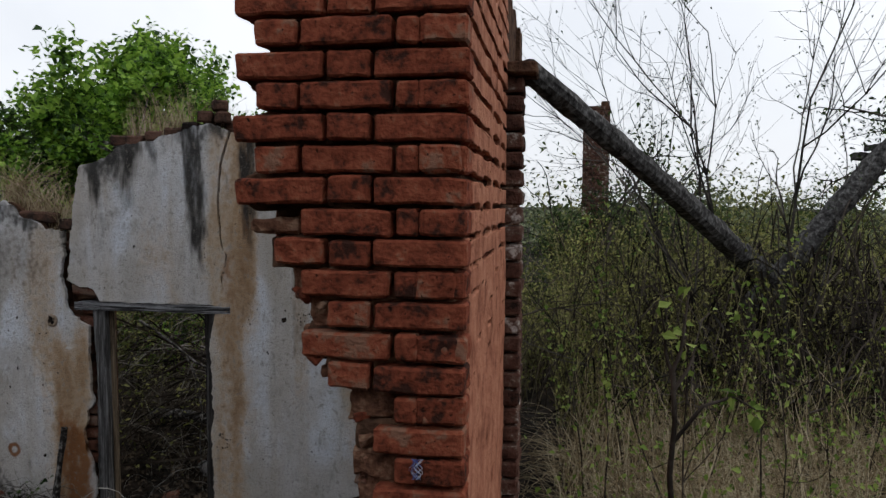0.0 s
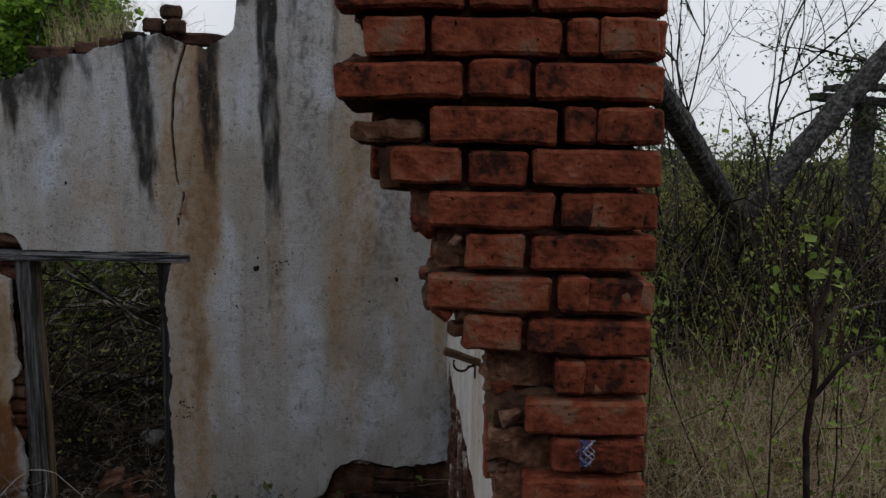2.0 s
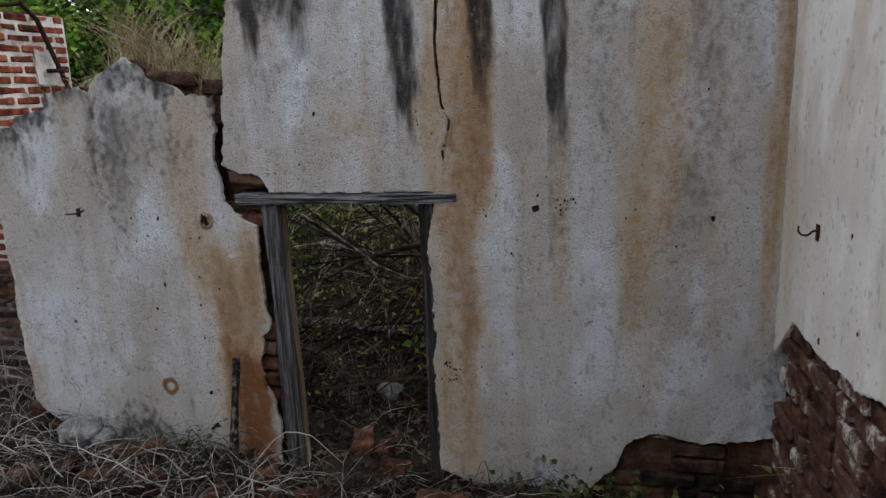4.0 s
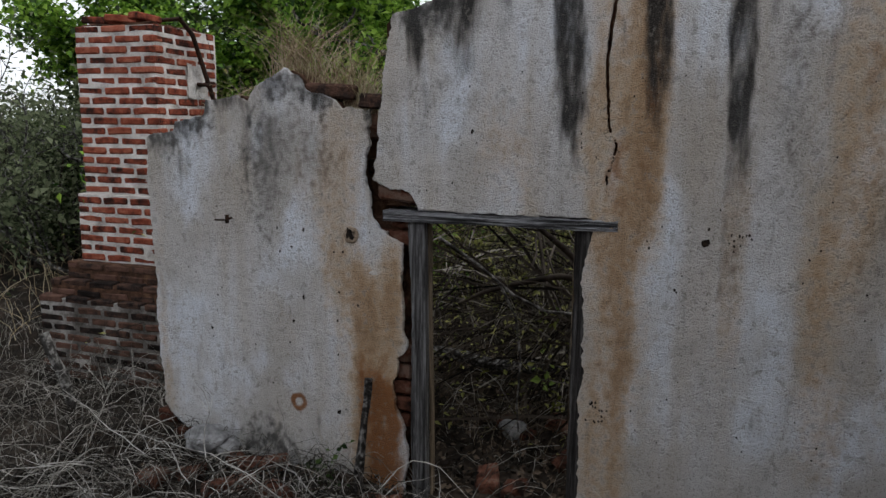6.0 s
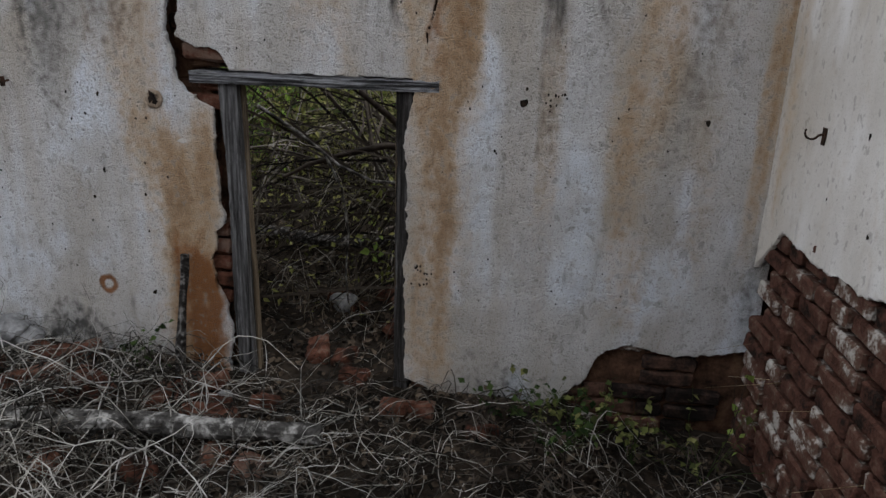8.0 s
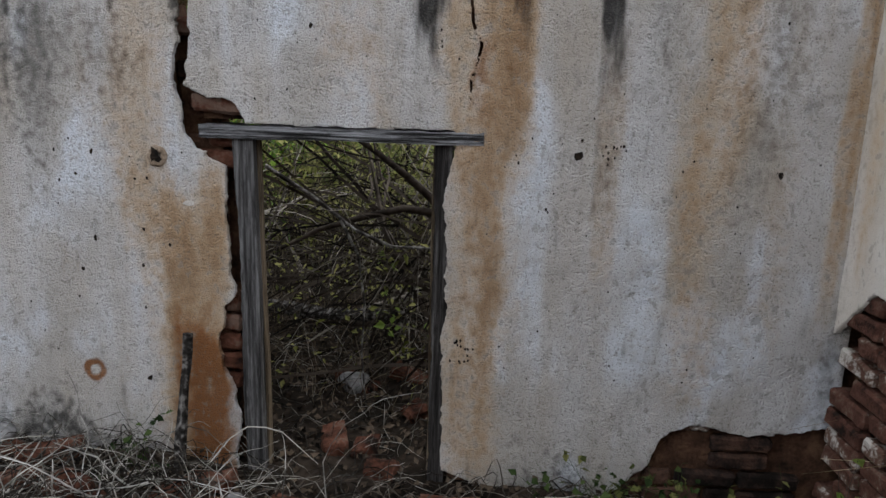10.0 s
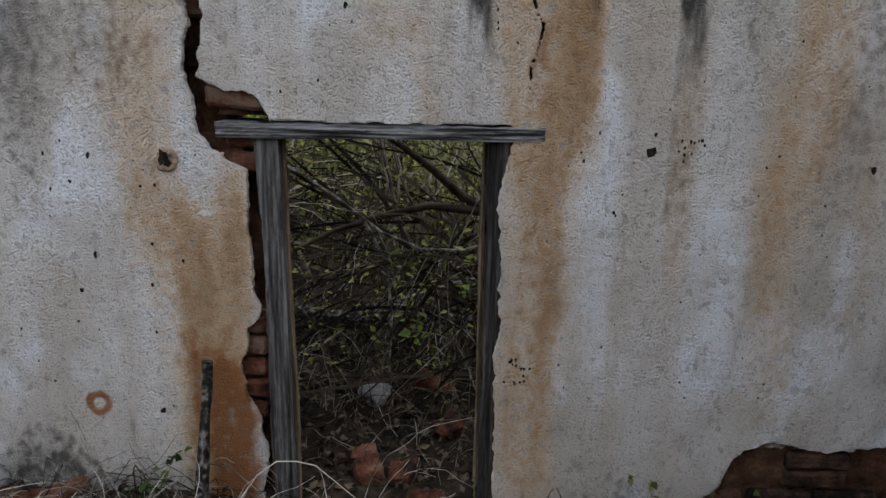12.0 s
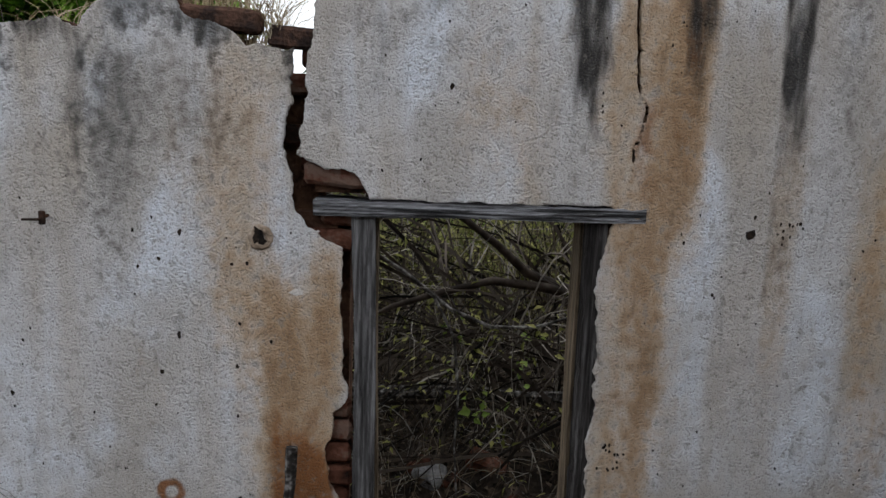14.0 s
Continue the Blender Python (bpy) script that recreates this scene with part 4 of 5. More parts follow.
def log_between(name, a, b, r0, r1, mat, label, category, seed, sides=12, rough=0.18):
    """A rough round timber from a to b."""
    t = thing(name, a, label, category)
    a, b = Vector(a), Vector(b)
    d = b - a
    n = max(8, int(d.length / 0.06))
    q = d.to_track_quat("X", "Z")
    verts, faces = [], []
    for i in range(n + 1):
        s = i / n
        off = Vector((0, 0.5 * r0 * noise.noise((s * 4, seed, 0)), 0.5 * r0 * noise.noise((s * 4, seed, 5))))
        for j in range(sides):
            an = 2 * math.pi * j / sides
            r = (r0 + (r1 - r0) * s) * (1 + rough * noise.noise((math.cos(an) * 1.6, math.sin(an) * 1.6 + seed, s * d.length * 5)) + 0.5 * rough * noise.noise((math.cos(an) * 5, math.sin(an) * 5 + seed, s * d.length * 14)))
            verts.append(q @ (Vector((s * d.length, r * math.cos(an), r * math.sin(an))) + off))
    for i in range(n):
        for j in range(sides):
            k = (j + 1) % sides
            faces.append((i * sides + j, i * sides + k, (i + 1) * sides + k, (i + 1) * sides + j))
    faces.append(tuple(range(sides - 1, -1, -1)))
    faces.append(tuple(n * sides + j for j in range(sides)))
    part("shaft", mesh_of(name, verts, faces, mat), mat, t)
    return t


log_between("fallen_beam", (-0.06, 3.42, 2.85), (4.05, 10.3, 0.3), 0.055, 0.15, WOOD_BEAM, "long grey fallen roof beam leaning on brick", "beam", 2.0)
log_between("leaning_beam", (0.95, 6.9, 0.25), (4.0, 7.1, 3.95), 0.10, 0.10, WOOD_BEAM, "grey weathered leaning roof timber", "beam", 5.0)
stand = thing("timber_stand", (3.25, 7.6, 0.2), "broken grey timber post with two loose planks", "timber stand")
under("post", timber((0.16, 0.16, 2.5), (3.4, 7.6, 1.40), 2.0, 0.01), WOOD_BEAM, stand)
under("plank", timber((0.9, 0.2, 0.07), (3.35, 7.6, 2.68), 3.0, 0.01, (0, 4, 0)), WOOD_BEAM, stand)
under("plank", timber((0.7, 0.2, 0.06), (3.35, 7.58, 2.80), 4.0, 0.01, (0, -2, 8)), WOOD_BEAM, stand)

far_pillar = thing("brick_pillar", (1.0, 14.0, 0.0), "ruined free-standing brick pillar in scrub", "pillar")
FAR = {s: brick_meshes(s, 0.112, BRICK_OLD, 3, 0, 0.003, 0.006) for s in (LONG, SHORT)}
under("body", worn_box((0.60, 0.45, 4.2), 3, 0.01, 3, 0.01, (1.0, 14.0, 2.05)), MORTAR_DARK, far_pillar)
for k in range(20, 50):
    z = 0.05 + k * PITCH
    for i, dx in enumerate((-0.19, 0.06, 0.25) if k % 2 else (-0.25, -0.06, 0.19)):
        lay(far_pillar, FAR[SHORT if (i == 2 if k % 2 else i == 0) else LONG][k % 3], dx, -0.235, z)
under("top_brick", worn_box((0.2, 0.3, 0.22), 2, 0.02, 3, 0.01, (1.2, 14.0, 4.22)), MORTAR_DARK, far_pillar)

far_pillar.scale = (0.78, 1.0, 0.955)
far_pillar.location = (0.72, 14.0, 0.0)

# ---- chimney ----
MORTAR_GREY = material("sooty_grey_mortar", [(0.05, 0.045, 0.04), (0.13, 0.12, 0.11), (0.36, 0.34, 0.32)], 5, 1.0, 0.8, 50)
chimney = thing("chimney_stack", (-5.98, 6.4, 0.0), "free-standing red brick chimney with pale lime joints", "chimney")
TALL = 0.058
CB = {s: brick_meshes(s - 0.012, 0.112, BRICK_CHIMNEY, 5, 1, 0.006, 0.01) for s in (LONG, SHORT)}
CS = {s: brick_meshes(s - 0.012, 0.112, BRICK_SOOT, 5, 1, 0.006, 0.01) for s in (LONG, SHORT)}
TALL = 0.071


def chimney_level(half_x, half_y, z0, z1, seed, bricks, joint):
    rng = random.Random(seed)
    under("joint_core", worn_box((2 * half_x - 0.014, 2 * half_y - 0.014, z1 - z0), 4, 0.006, seed, 0.004, (-5.98, 6.4, (z0 + z1) / 2)), joint, chimney)
    k = 0
    z = z0 + PITCH / 2
    while z < z1:
        for face in (0, 1):
            half, depth = (half_x, half_y) if face == 0 else (half_y, half_x)
            u = -half + (SHORT + 0.012 if (k + face) % 2 else 0.0)
            if (k + face) % 2:
                rows = [(-half + SHORT / 2, SHORT)]
            else:
                rows = []
            while u < half - 0.06:
                s = LONG if u + LONG <= half + 0.02 else SHORT
                rows.append((u + s / 2, s))
                u += s + 0.014
            for c, s in rows:
                me = rng.choice(bricks[s])
                j = rng.uniform(-0.006, 0.005)
                if face == 0:
                    lay(chimney, me, c, -depth + j, z, rng.uniform(-1, 1), 0, rng.uniform(-1, 1))
                else:
                    lay(chimney, me, depth - j, c, z, 90 + rng.uniform(-1, 1), 0, rng.uniform(-1, 1))
        z += PITCH
        k += 1


chimney_level(0.385, 0.40, 1.28, 2.70, 1, CB, MORTAR_LIME)
chimney_level(0.43, 0.445, 0.68, 1.28, 2, CB, MORTAR_LIME)
chimney_level(0.52, 0.52, 0.52, 0.68, 3, CS, MORTAR_DARK)
chimney_level(0.62, 0.60, 0.38, 0.52, 4, CS, MORTAR_DARK)
chimney_level(0.70, 0.66, -0.35, 0.38, 5, CS, MORTAR_GREY)
bm = worn_box((0.70, 0.72, 0.05), 6, 0.02, 6, 0.01, (-5.98, 6.4, 2.70))
under("cap", bm, MORTAR_DARK, chimney, "soot-black crumbling top course")
for i in range(5):
    lay(chimney, CB[SHORT if i % 2 else LONG][i], -0.28 + 0.14 * i, -0.30 + 0.1 * (i % 2), 2.77, 20 * i, 0, 4)
bm = worn_box((0.01, 0.24, 0.30), 3, 0.02, 8, 0.003, (-5.592, 6.5, 2.27))
under("render_patch", bm, MORTAR_LIME, chimney, "patch of cream lime render")
rod = [(0.42, -0.12, 2.78), (0.43, 0.02, 2.66), (0.45, 0.20, 2.2), (0.46, 0.27, 2.0)]
bracket = part("bracket", strand_mesh("bracket", [(rod, 0.02, 0.02)], IRON), IRON, chimney, "bent rusty iron bracket")
part("arm", strand_mesh("arm", [([(0.36, 0.2, 2.24), (0.44, 0.05, 2.24), (0.46, 0.19, 2.24)], 0.02, 0.02)], IRON), IRON, bracket)
part("arm", strand_mesh("arm", [([(0.1, -0.15, 2.76), (0.42, -0.12, 2.78)], 0.018, 0.018)], IRON), IRON, bracket)

chimney.scale = (0.868, 0.868, 0.812)
chimney.location = (-5.465, 5.625, 0.392)

# ---- things on the floor ----
log_between("fallen_log", (-4.25, 3.545, 0.205), (-2.345, 3.70, 0.175), 0.052, 0.04, BARK, "grey dead log lying on rubble", "log", 7.0, 14, 0.3)
log_between("charred_stick", (-3.17, 4.15, 0.0), (-3.13, 4.26, 0.71), 0.024, 0.019, BARK_DARK, "peeling dark stick leaning against plaster", "stick", 9.0, 9, 0.5)
log_between("wooden_stake", (-5.35, 4.7, -0.15), (-5.5, 4.55, 0.62), 0.035, 0.03, BARK, "grey wooden stake in dry grass", "stake", 3.0, 9, 0.3)
log_between("dead_branch", (-3.6, 6.1, 0.25), (-1.6, 5.7, 0.33), 0.05, 0.03, BARK_DARK, "dark dead branch lying behind the doorway", "branch", 4.0, 9, 0.3)

LOOSE = [worn_box((LONG, 0.115, TALL), 3, 0.012, 40 + i, 0.012) for i in range(3)] + [worn_box((LONG * 0.55, 0.115, TALL), 3, 0.018, 50 + i, 0.014) for i in range(3)]
LOOSE_ME = []
for bm in LOOSE:
    me = bpy.data.meshes.new("loose_brick")
    bm.to_mesh(me)
    bm.free()
    me.materials.append(BRICK_DUSTY)
    LOOSE_ME.append(me)
_r = random.Random(77)


def loose_brick(x, y, lift=0.02, z=None):
    ob = new("loose_brick", _r.choice(LOOSE_ME))
    g = float(ground_height(x, y)) if z is None else z
    ob.matrix_world = pose(x, y, g + lift, _r.uniform(-22, 22), _r.uniform(-22, 22), _r.uniform(0, 180))
    tagged(ob, "broken red brick lying in dry litter", "brick", "loose bricks on the ground")


for x, y in ((-3.45, 3.92), (-3.5, 3.88), (-3.15, 3.95), (-2.98, 4.0), (-2.9, 3.9), (-3.75, 3.95), (-4.0, 4.0), (-4.15, 3.9), (-3.35, 3.4), (-3.6, 3.35), (-3.0, 3.45), (-2.75, 3.6), (-2.6, 3.55), (-2.7, 4.05), (-3.7, 4.18), (-3.85, 4.2), (-2.35, 4.35), (-2.6, 4.6),
             (-2.25, 4.95), (-2.05, 4.1), (-1.7, 3.95), (-3.9, 3.4), (-4.2, 3.5), (-2.45, 4.55), (-2.6, 5.3), (-2.3, 5.4), (-3.05, 4.15)):
    loose_brick(x, y)
for x, y, s in ((-4.03, 4.17, 0.105), (-3.93, 4.2, 0.07), (-2.62, 5.25, 0.08), (-2.9, 4.05, 0.04)):
    bm = bmesh.new()
    bmesh.ops.create_icosphere(bm, subdivisions=3, radius=s)
    for v in bm.verts:
        v.co = v.co * (1 + 0.35 * noise.noise(v.co * 14 + Vector((x * 9, y, 0)))) * 1.0
        v.co.z *= 0.75
    st = part("stone", bm, STONE)
    st.location = (x, y, float(ground_height(x, y)) + s * (1.15 if x < -3.9 else 0.55))
    tagged(st, "pale grey stone in dry litter", "stone", "stones on the ground")

# ---- bricks that show where plaster has gone ----
OLD = {s: brick_meshes(s, 0.10, BRICK_OLD, 6, 2, 0.006, 0.010) for s in (LONG, SHORT)}
SOOTY = {s: brick_meshes(s, 0.10, BRICK_SOOT, 5, 2, 0.008, 0.012) for s in (LONG, SHORT)}
RED = {s: brick_meshes(s, 0.10, BRICK_DUSTY, 4, 2, 0.008, 0.012) for s in (LONG, SHORT)}
brick_field(wall_back, SOOTY[LONG] + OLD[LONG][:3], SOOTY[SHORT] + OLD[SHORT][:3], FACE_Y + 0.016, 0, -1.5, -0.6, -0.05, 0.42, lambda u, z: u > -1.42 and u < -0.6 and not (abs(u + 1.0) < 0.13 and 0.22 < z < 0.32), 3)
brick_field(wall_back, RED[LONG], RED[SHORT], FACE_Y + 0.012, 0, -4.34, -4.0, 0.0, 0.42, lambda u, z: True, 4)
for k in range(-30, 10):
    z = COURSE + k * PITCH
    if 0.12 < z < 1.5:
        lay(wall_back, RED[SHORT if k % 2 else LONG][k % 4], (-3.005 if k % 2 else -3.065) - (0.0 if 0.42 < z < 0.88 or z > 1.36 else 0.055) + 0.014 * noise.noise((k * 1.9, 0, 0)), FACE_Y + 0.034, z, 0, 0, 2 * noise.noise((k * 3.1, 0, 4)))
        lay(wall_back, RED[SHORT][k % 3], -2.015 + 0.01 * noise.noise((k * 2.3, 0, 0)), FACE_Y + 0.024, z)
    if 1.5 < z < 2.05 and k % 3:
        lay(wall_back, RED[SHORT if k % 2 else LONG][k % 4], -3.06 + 0.03 * noise.noise((k * 1.9, 7, 0)), FACE_Y + 0.075, z, 0, 0, 2 * noise.noise((k * 3.1, 0, 4)))
lay(wall_back, RED[LONG][1], -2.985, FACE_Y + 0.016, 1.622, 0, 0, 3)
brick_field(wall_right, OLD[LONG], OLD[SHORT], in_x, -90, 2.1, 4.3, -0.05, 1.12, lambda u, z: u < 4.2, 5, 0.008)
brick_field(wall_right, NEAR[LONG], NEAR[SHORT], OUT_X - 0.004, 90, FRONT_Y + 0.13, 3.3, 0.3, 3.3, lambda u, z: u < 3.25, 6, 0.005)


def top_bricks(profile, x0, x1, seed, chance=0.75):
    rng = random.Random(seed)
    x = x0
    while x < x1:
        s = LONG if rng.random() < 0.5 else SHORT
        if rng.random() < chance:
            lay(wall_back, rng.choice(SOOTY[s]), x + s / 2, FACE_Y + 0.02 + rng.uniform(0, 0.05), float(interp(x + s / 2, *profile)) + 0.022 + rng.uniform(-0.01, 0.02), rng.uniform(-10, 10), rng.uniform(-5, 5), rng.uniform(-6, 6))
        x += s + 0.015


top_bricks(LEFT_TOP, -3.50, -3.12, 1, 0.95)
top_bricks(MID_TOP, -2.98, -1.75, 2, 0.8)
for x, z in ((-2.2, 2.76), (-2.08, 2.755), (-2.10, 2.83), (-1.50, 3.0)):
    lay(wall_back, SOOTY[SHORT][int(-x * 10) % 5], x, FACE_Y + 0.03, z, x * 30, 0, 4)

# ---- plants ----
STRAW_DULL = material("dull_brown_straw", [(0.010, 0.008, 0.006), (0.055, 0.042, 0.028), (0.20, 0.165, 0.115)], 6, 0.9, 0, 30, island=True)
# litter browns lowered to near-black, with the deep shade near the ground in them
LITTER = material("shaded_leaf_litter", [(0.006, 0.005, 0.004), (0.024, 0.017, 0.012), (0.10, 0.076, 0.055)], 6, 0.95, 0, 30, island=True)
STRAW_OLIVE = material("olive_stalk", [(0.05, 0.045, 0.02), (0.16, 0.145, 0.065), (0.32, 0.29, 0.15)], 6, 0.9, 0, 30, island=True)
LEAF_YELLOW = material("yellow_olive_leaf", [(0.07, 0.075, 0.02), (0.19, 0.20, 0.055), (0.36, 0.35, 0.13)], 3, 0.7, 0, 20, island=True)


leafy(LEAF_YELLOW)


def grass_paths(n, box, height, lean, seed, radius=0.002, z0=None, steps=5):
    """Blades that rise and bend over: starts in a box of the plan."""
    rs = np.random.RandomState(seed)
    x, y = rs.uniform(box[0], box[1], n), rs.uniform(box[2], box[3], n)
    z = ground_height(x, y) - 0.02 if z0 is None else z0(x, y)
    h, a, b = height * rs.uniform(0.4, 1.25, n), rs.uniform(0, 6.283, n), lean * rs.uniform(0.3, 1.5, n)
    out = []
    for i in range(n):
        t = np.linspace(0, 1, steps)
        r = b[i] * t ** 1.7
        p = np.stack([x[i] + np.cos(a[i]) * r * h[i], y[i] + np.sin(a[i]) * r * h[i], z[i] + h[i] * (t - 0.35 * b[i] * t ** 2.5)], 1)
        p[1:] += rs.normal(0, 0.018 * h[i], (steps - 1, 3))
        out.append((p, radius, radius * 0.35))
    return out


def straw_paths(n, box, seed, length=0.5, spread=0.06, radius=0.0022):
    """Dead stems lying in a tangle on the ground, arched and crossing."""
    rs = np.random.RandomState(seed)
    out = []
    for _ in range(n):
        x, y = rs.uniform(box[0], box[1]), rs.uniform(box[2], box[3])
        l, a = length * rs.uniform(0.3, 1.3), rs.uniform(0, 6.283)
        curve, rise = rs.normal(0, 1.1), abs(rs.normal(0, spread)) * 1.6
        k = 7
        t = np.linspace(0, 1, k)
        ang = a + curve * (t - 0.5)
        px, py = x + np.cumsum(np.cos(ang)) * l / k, y + np.cumsum(np.sin(ang)) * l / k
        py = np.minimum(py, 4.28) if y < 4.3 else py
        base = ground_height(px, py) + 0.05 * np.array([noise.noise((u * 1.7, 3.0, v * 1.7)) for u, v in zip(px, py)])
        pz = base + 0.01 + abs(rs.normal(0, spread)) + rise * np.sin(math.pi * t) + rs.normal(0, 0.008, k)
        out.append((np.stack([px, py, pz], 1), radius * rs.uniform(0.6, 1.5), radius * 0.5))
    return out


def stuff(name, v, f, mat, label, category):
    return tagged(new(name, mesh_of(name, v, f, mat)), label, category, kind="stuff")


def strands(name, paths, mat, label, category, sides=3):
    v, f = tubes(paths, sides)
    return stuff(name, v, f, mat, label, category)


strands("dead_stems", straw_paths(460, (-4.9, -2.9, 2.7, 4.12), 1, 0.6, 0.055, 0.0028) + straw_paths(850, (-4.9, -2.9, 2.7, 4.2), 5, 0.4, 0.04, 0.0017) + straw_paths(320, (-3.0, -0.7, 2.7, 4.15), 2, 0.55, 0.03, 0.0024) + straw_paths(520, (-3.0, -0.7, 2.7, 4.2), 6, 0.35, 0.025, 0.0015) + straw_paths(40, (-3.1, -1.8, 4.6, 6.2), 9, 0.5, 0.08, 0.0018) + straw_paths(160, (-3.0, -1.9, 4.3, 6.0), 19, 0.3, 0.03, 0.0014)
        + straw_paths(700, (-6.6, -4.4, 3.0, 5.6), 3, 0.6, 0.09), STRAW, "tangle of grey dead stems over rubble", "dead stems")
strands("floor_twigs", straw_paths(1100, (-4.8, -0.7, 2.6, 4.25), 4, 0.35, 0.03, 0.0035), TWIG, "dark twigs and litter on the floor", "twigs")
strands("grey_grass", grass_paths(900, (-8.5, -4.5, 3.6, 6.4), 0.45, 0.9, 11), STRAW, "grey dead grass beside the wall", "dry grass")
strands("dry_grass", grass_paths(1200, (-14, -6.8, 5, 14), 0.5, 0.8, 12, 0.004), STRAW_WARM, "tawny dry grass", "dry grass")


def grow(rs, start, way, length, radius, depth, spread=0.6, up=0.15, kids=(3, 5), steps=6, wob=0.18, paths=None, tips=None, shrink=0.62):
    """A limb and its boughs: fills paths, and tips with points near the ends."""
    p, d = np.array(start, float), np.array(way, float)
    d /= np.linalg.norm(d)
    pts = [p.copy()]
    for _ in range(steps):
        d = d + rs.normal(0, wob, 3) + np.array([0, 0, up])
        d /= np.linalg.norm(d)
        p = p + d * length / steps
        pts.append(p.copy())
    paths.append((np.array(pts), radius, radius * 0.45))
    if depth == 0:
        tips.extend(pts[1:])
        return
    for _ in range(rs.randint(kids[0], kids[1] + 1)):
        i = rs.randint(max(1, steps // 3), steps + 1)
        base = pts[i]
        w = d + rs.normal(0, spread, 3)
        grow(rs, base, w, length * shrink * rs.uniform(0.75, 1.2), radius * 0.5, depth - 1, spread, up, kids, steps, wob, paths, tips, shrink)


def litter(name, n, box, seed, size, label):
    """Dead leaves and bark flakes lying about on the ground."""
    rs = np.random.RandomState(seed)
    x, y = rs.uniform(box[0], box[1], n), rs.uniform(box[2], box[3], n)
    z = ground_height(x, y) + 0.012 + 0.05 * np.array([noise.noise((a * 1.7, 3.0, b * 1.7)) for a, b in zip(x, y)]) + abs(rs.normal(0, 0.014, n))
    v, f = leaf_blades(np.stack([x, y, z], 1), rs, size, 0.0, 0.7)
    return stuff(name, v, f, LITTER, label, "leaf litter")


# dead brush over the rubble: branching grey twigs that lie crosswise
rs = np.random.RandomState(57)
brush = []
for _ in range(150):
    x, y = rs.uniform(-4.9, -2.2), rs.uniform(2.75, 4.05)
    a = rs.uniform(0, 6.283)
    grow(rs, (x, y, float(ground_height(x, y)) + rs.uniform(0.03, 0.10)), (math.cos(a), math.sin(a), rs.uniform(-0.05, 0.35)), rs.uniform(0.3, 0.7), rs.uniform(0.0025, 0.0042), 1, 0.55, -0.02, (2, 4), 7, 0.2, brush, [], 0.55)
brush = [(np.column_stack([p[:, 0], np.minimum(p[:, 1], 4.27), np.maximum(p[:, 2], ground_height(p[:, 0], p[:, 1]) + 0.02)]), r, q) for p, r, q in brush]
strands("dead_brush", brush, STRAW_GREY, "grey branching dead twigs over rubble", "dead twigs", 4)
litter("leaf_litter", 9000, (-4.9, -0.6, 2.6, 4.28), 51, 0.032, "brown dead leaves on the rubble floor, darkened for shade")
litter("leaf_litter", 6500, (-4.2, -0.8, 4.35, 6.8), 52, 0.04, "brown dead leaves behind the doorway, darkened for shade")


def wall_top(profile):
    return lambda x, y: interp(x, *profile) - 0.02


strands("wall_grass", grass_paths(400, (-3.72, -3.17, 4.38, 4.56), 0.36, 0.65, 21, 0.0018, wall_top(LEFT_TOP)) + grass_paths(60, (-4.2, -3.7, 4.4, 4.56), 0.16, 0.9, 24, 0.0016, wall_top(LEFT_TOP))
        + grass_paths(260, (-2.75, -2.3, 4.38, 4.56), 0.34, 0.32, 22, 0.0018, wall_top(MID_TOP)) + grass_paths(60, (-2.3, -1.9, 4.4, 4.56), 0.22, 0.7, 25, 0.0016, wall_top(MID_TOP)), STRAW_WARM, "dry grass on the broken wall top", "dry grass")


def plant(name, place, label, category, seed, limbs, leaf_mat, leaves, leaf_size, bark=TWIG, sides=4, scatter=0.12, droop=0.3, wide=0.5, **how):
    """A tree or shrub: limbs from its foot, and a crown of single leaves about the ends of its twigs."""
    rs = np.random.RandomState(seed)
    t = thing(name, place, label, category)
    paths, tips = [], []
    for way, length, radius, depth in limbs:
        grow(rs, (0, 0, 0), way, length, radius, depth, paths=paths, tips=tips, **how)
    v, f = tubes(paths, sides)
    part("trunk" if leaves else "branches", mesh_of("trunk", v, f, bark), bark, t)
    if leaves:
        tp = np.array(tips)
        pl = tp[rs.randint(0, len(tp), leaves)] + rs.normal(0, scatter, (leaves, 3))
        v, f = leaf_blades(pl, rs, leaf_size, droop, wide)
        part("crown", mesh_of("crown", v, f, leaf_mat), leaf_mat, t)
    return t


def ways(n, seed, lean, length, radius, depth):
    rs = np.random.RandomState(seed)
    return [((lean * math.cos(2 * math.pi * i / n + rs.uniform(-0.4, 0.4)), lean * math.sin(2 * math.pi * i / n + rs.uniform(-0.4, 0.4)), 1.0), length * rs.uniform(0.8, 1.15), radius, depth) for i in range(n)]


# the green tree behind the back wall
plant("green_tree", (-6.45, 10.3, -0.1), "leafy bright green tree behind the ruined wall", "tree", 3, ways(10, 1, 0.62, 3.0, 0.09, 3), LEAF_GREEN, 170000, 0.092, BARK, 4, 0.12, wide=0.75, up=0.05, spread=0.7, kids=(3, 5))
plant("green_tree", (-9.8, 11.5, -0.1), "dense dull green tree beside the ruin", "tree", 8, ways(6, 4, 0.7, 2.3, 0.07, 3), LEAF_DARK, 36000, 0.13, BARK, 5, 0.15, wide=0.62, up=0.05, spread=0.55, kids=(3, 4))
plant("green_shrub", (-4.6, 9.0, 0.0), "green shrub close behind the wall", "shrub", 9, ways(6, 7, 0.9, 1.3, 0.04, 2), LEAF_GREEN, 6000, 0.10, BARK, 4, 0.18, up=0.05, spread=0.6, kids=(4, 5))
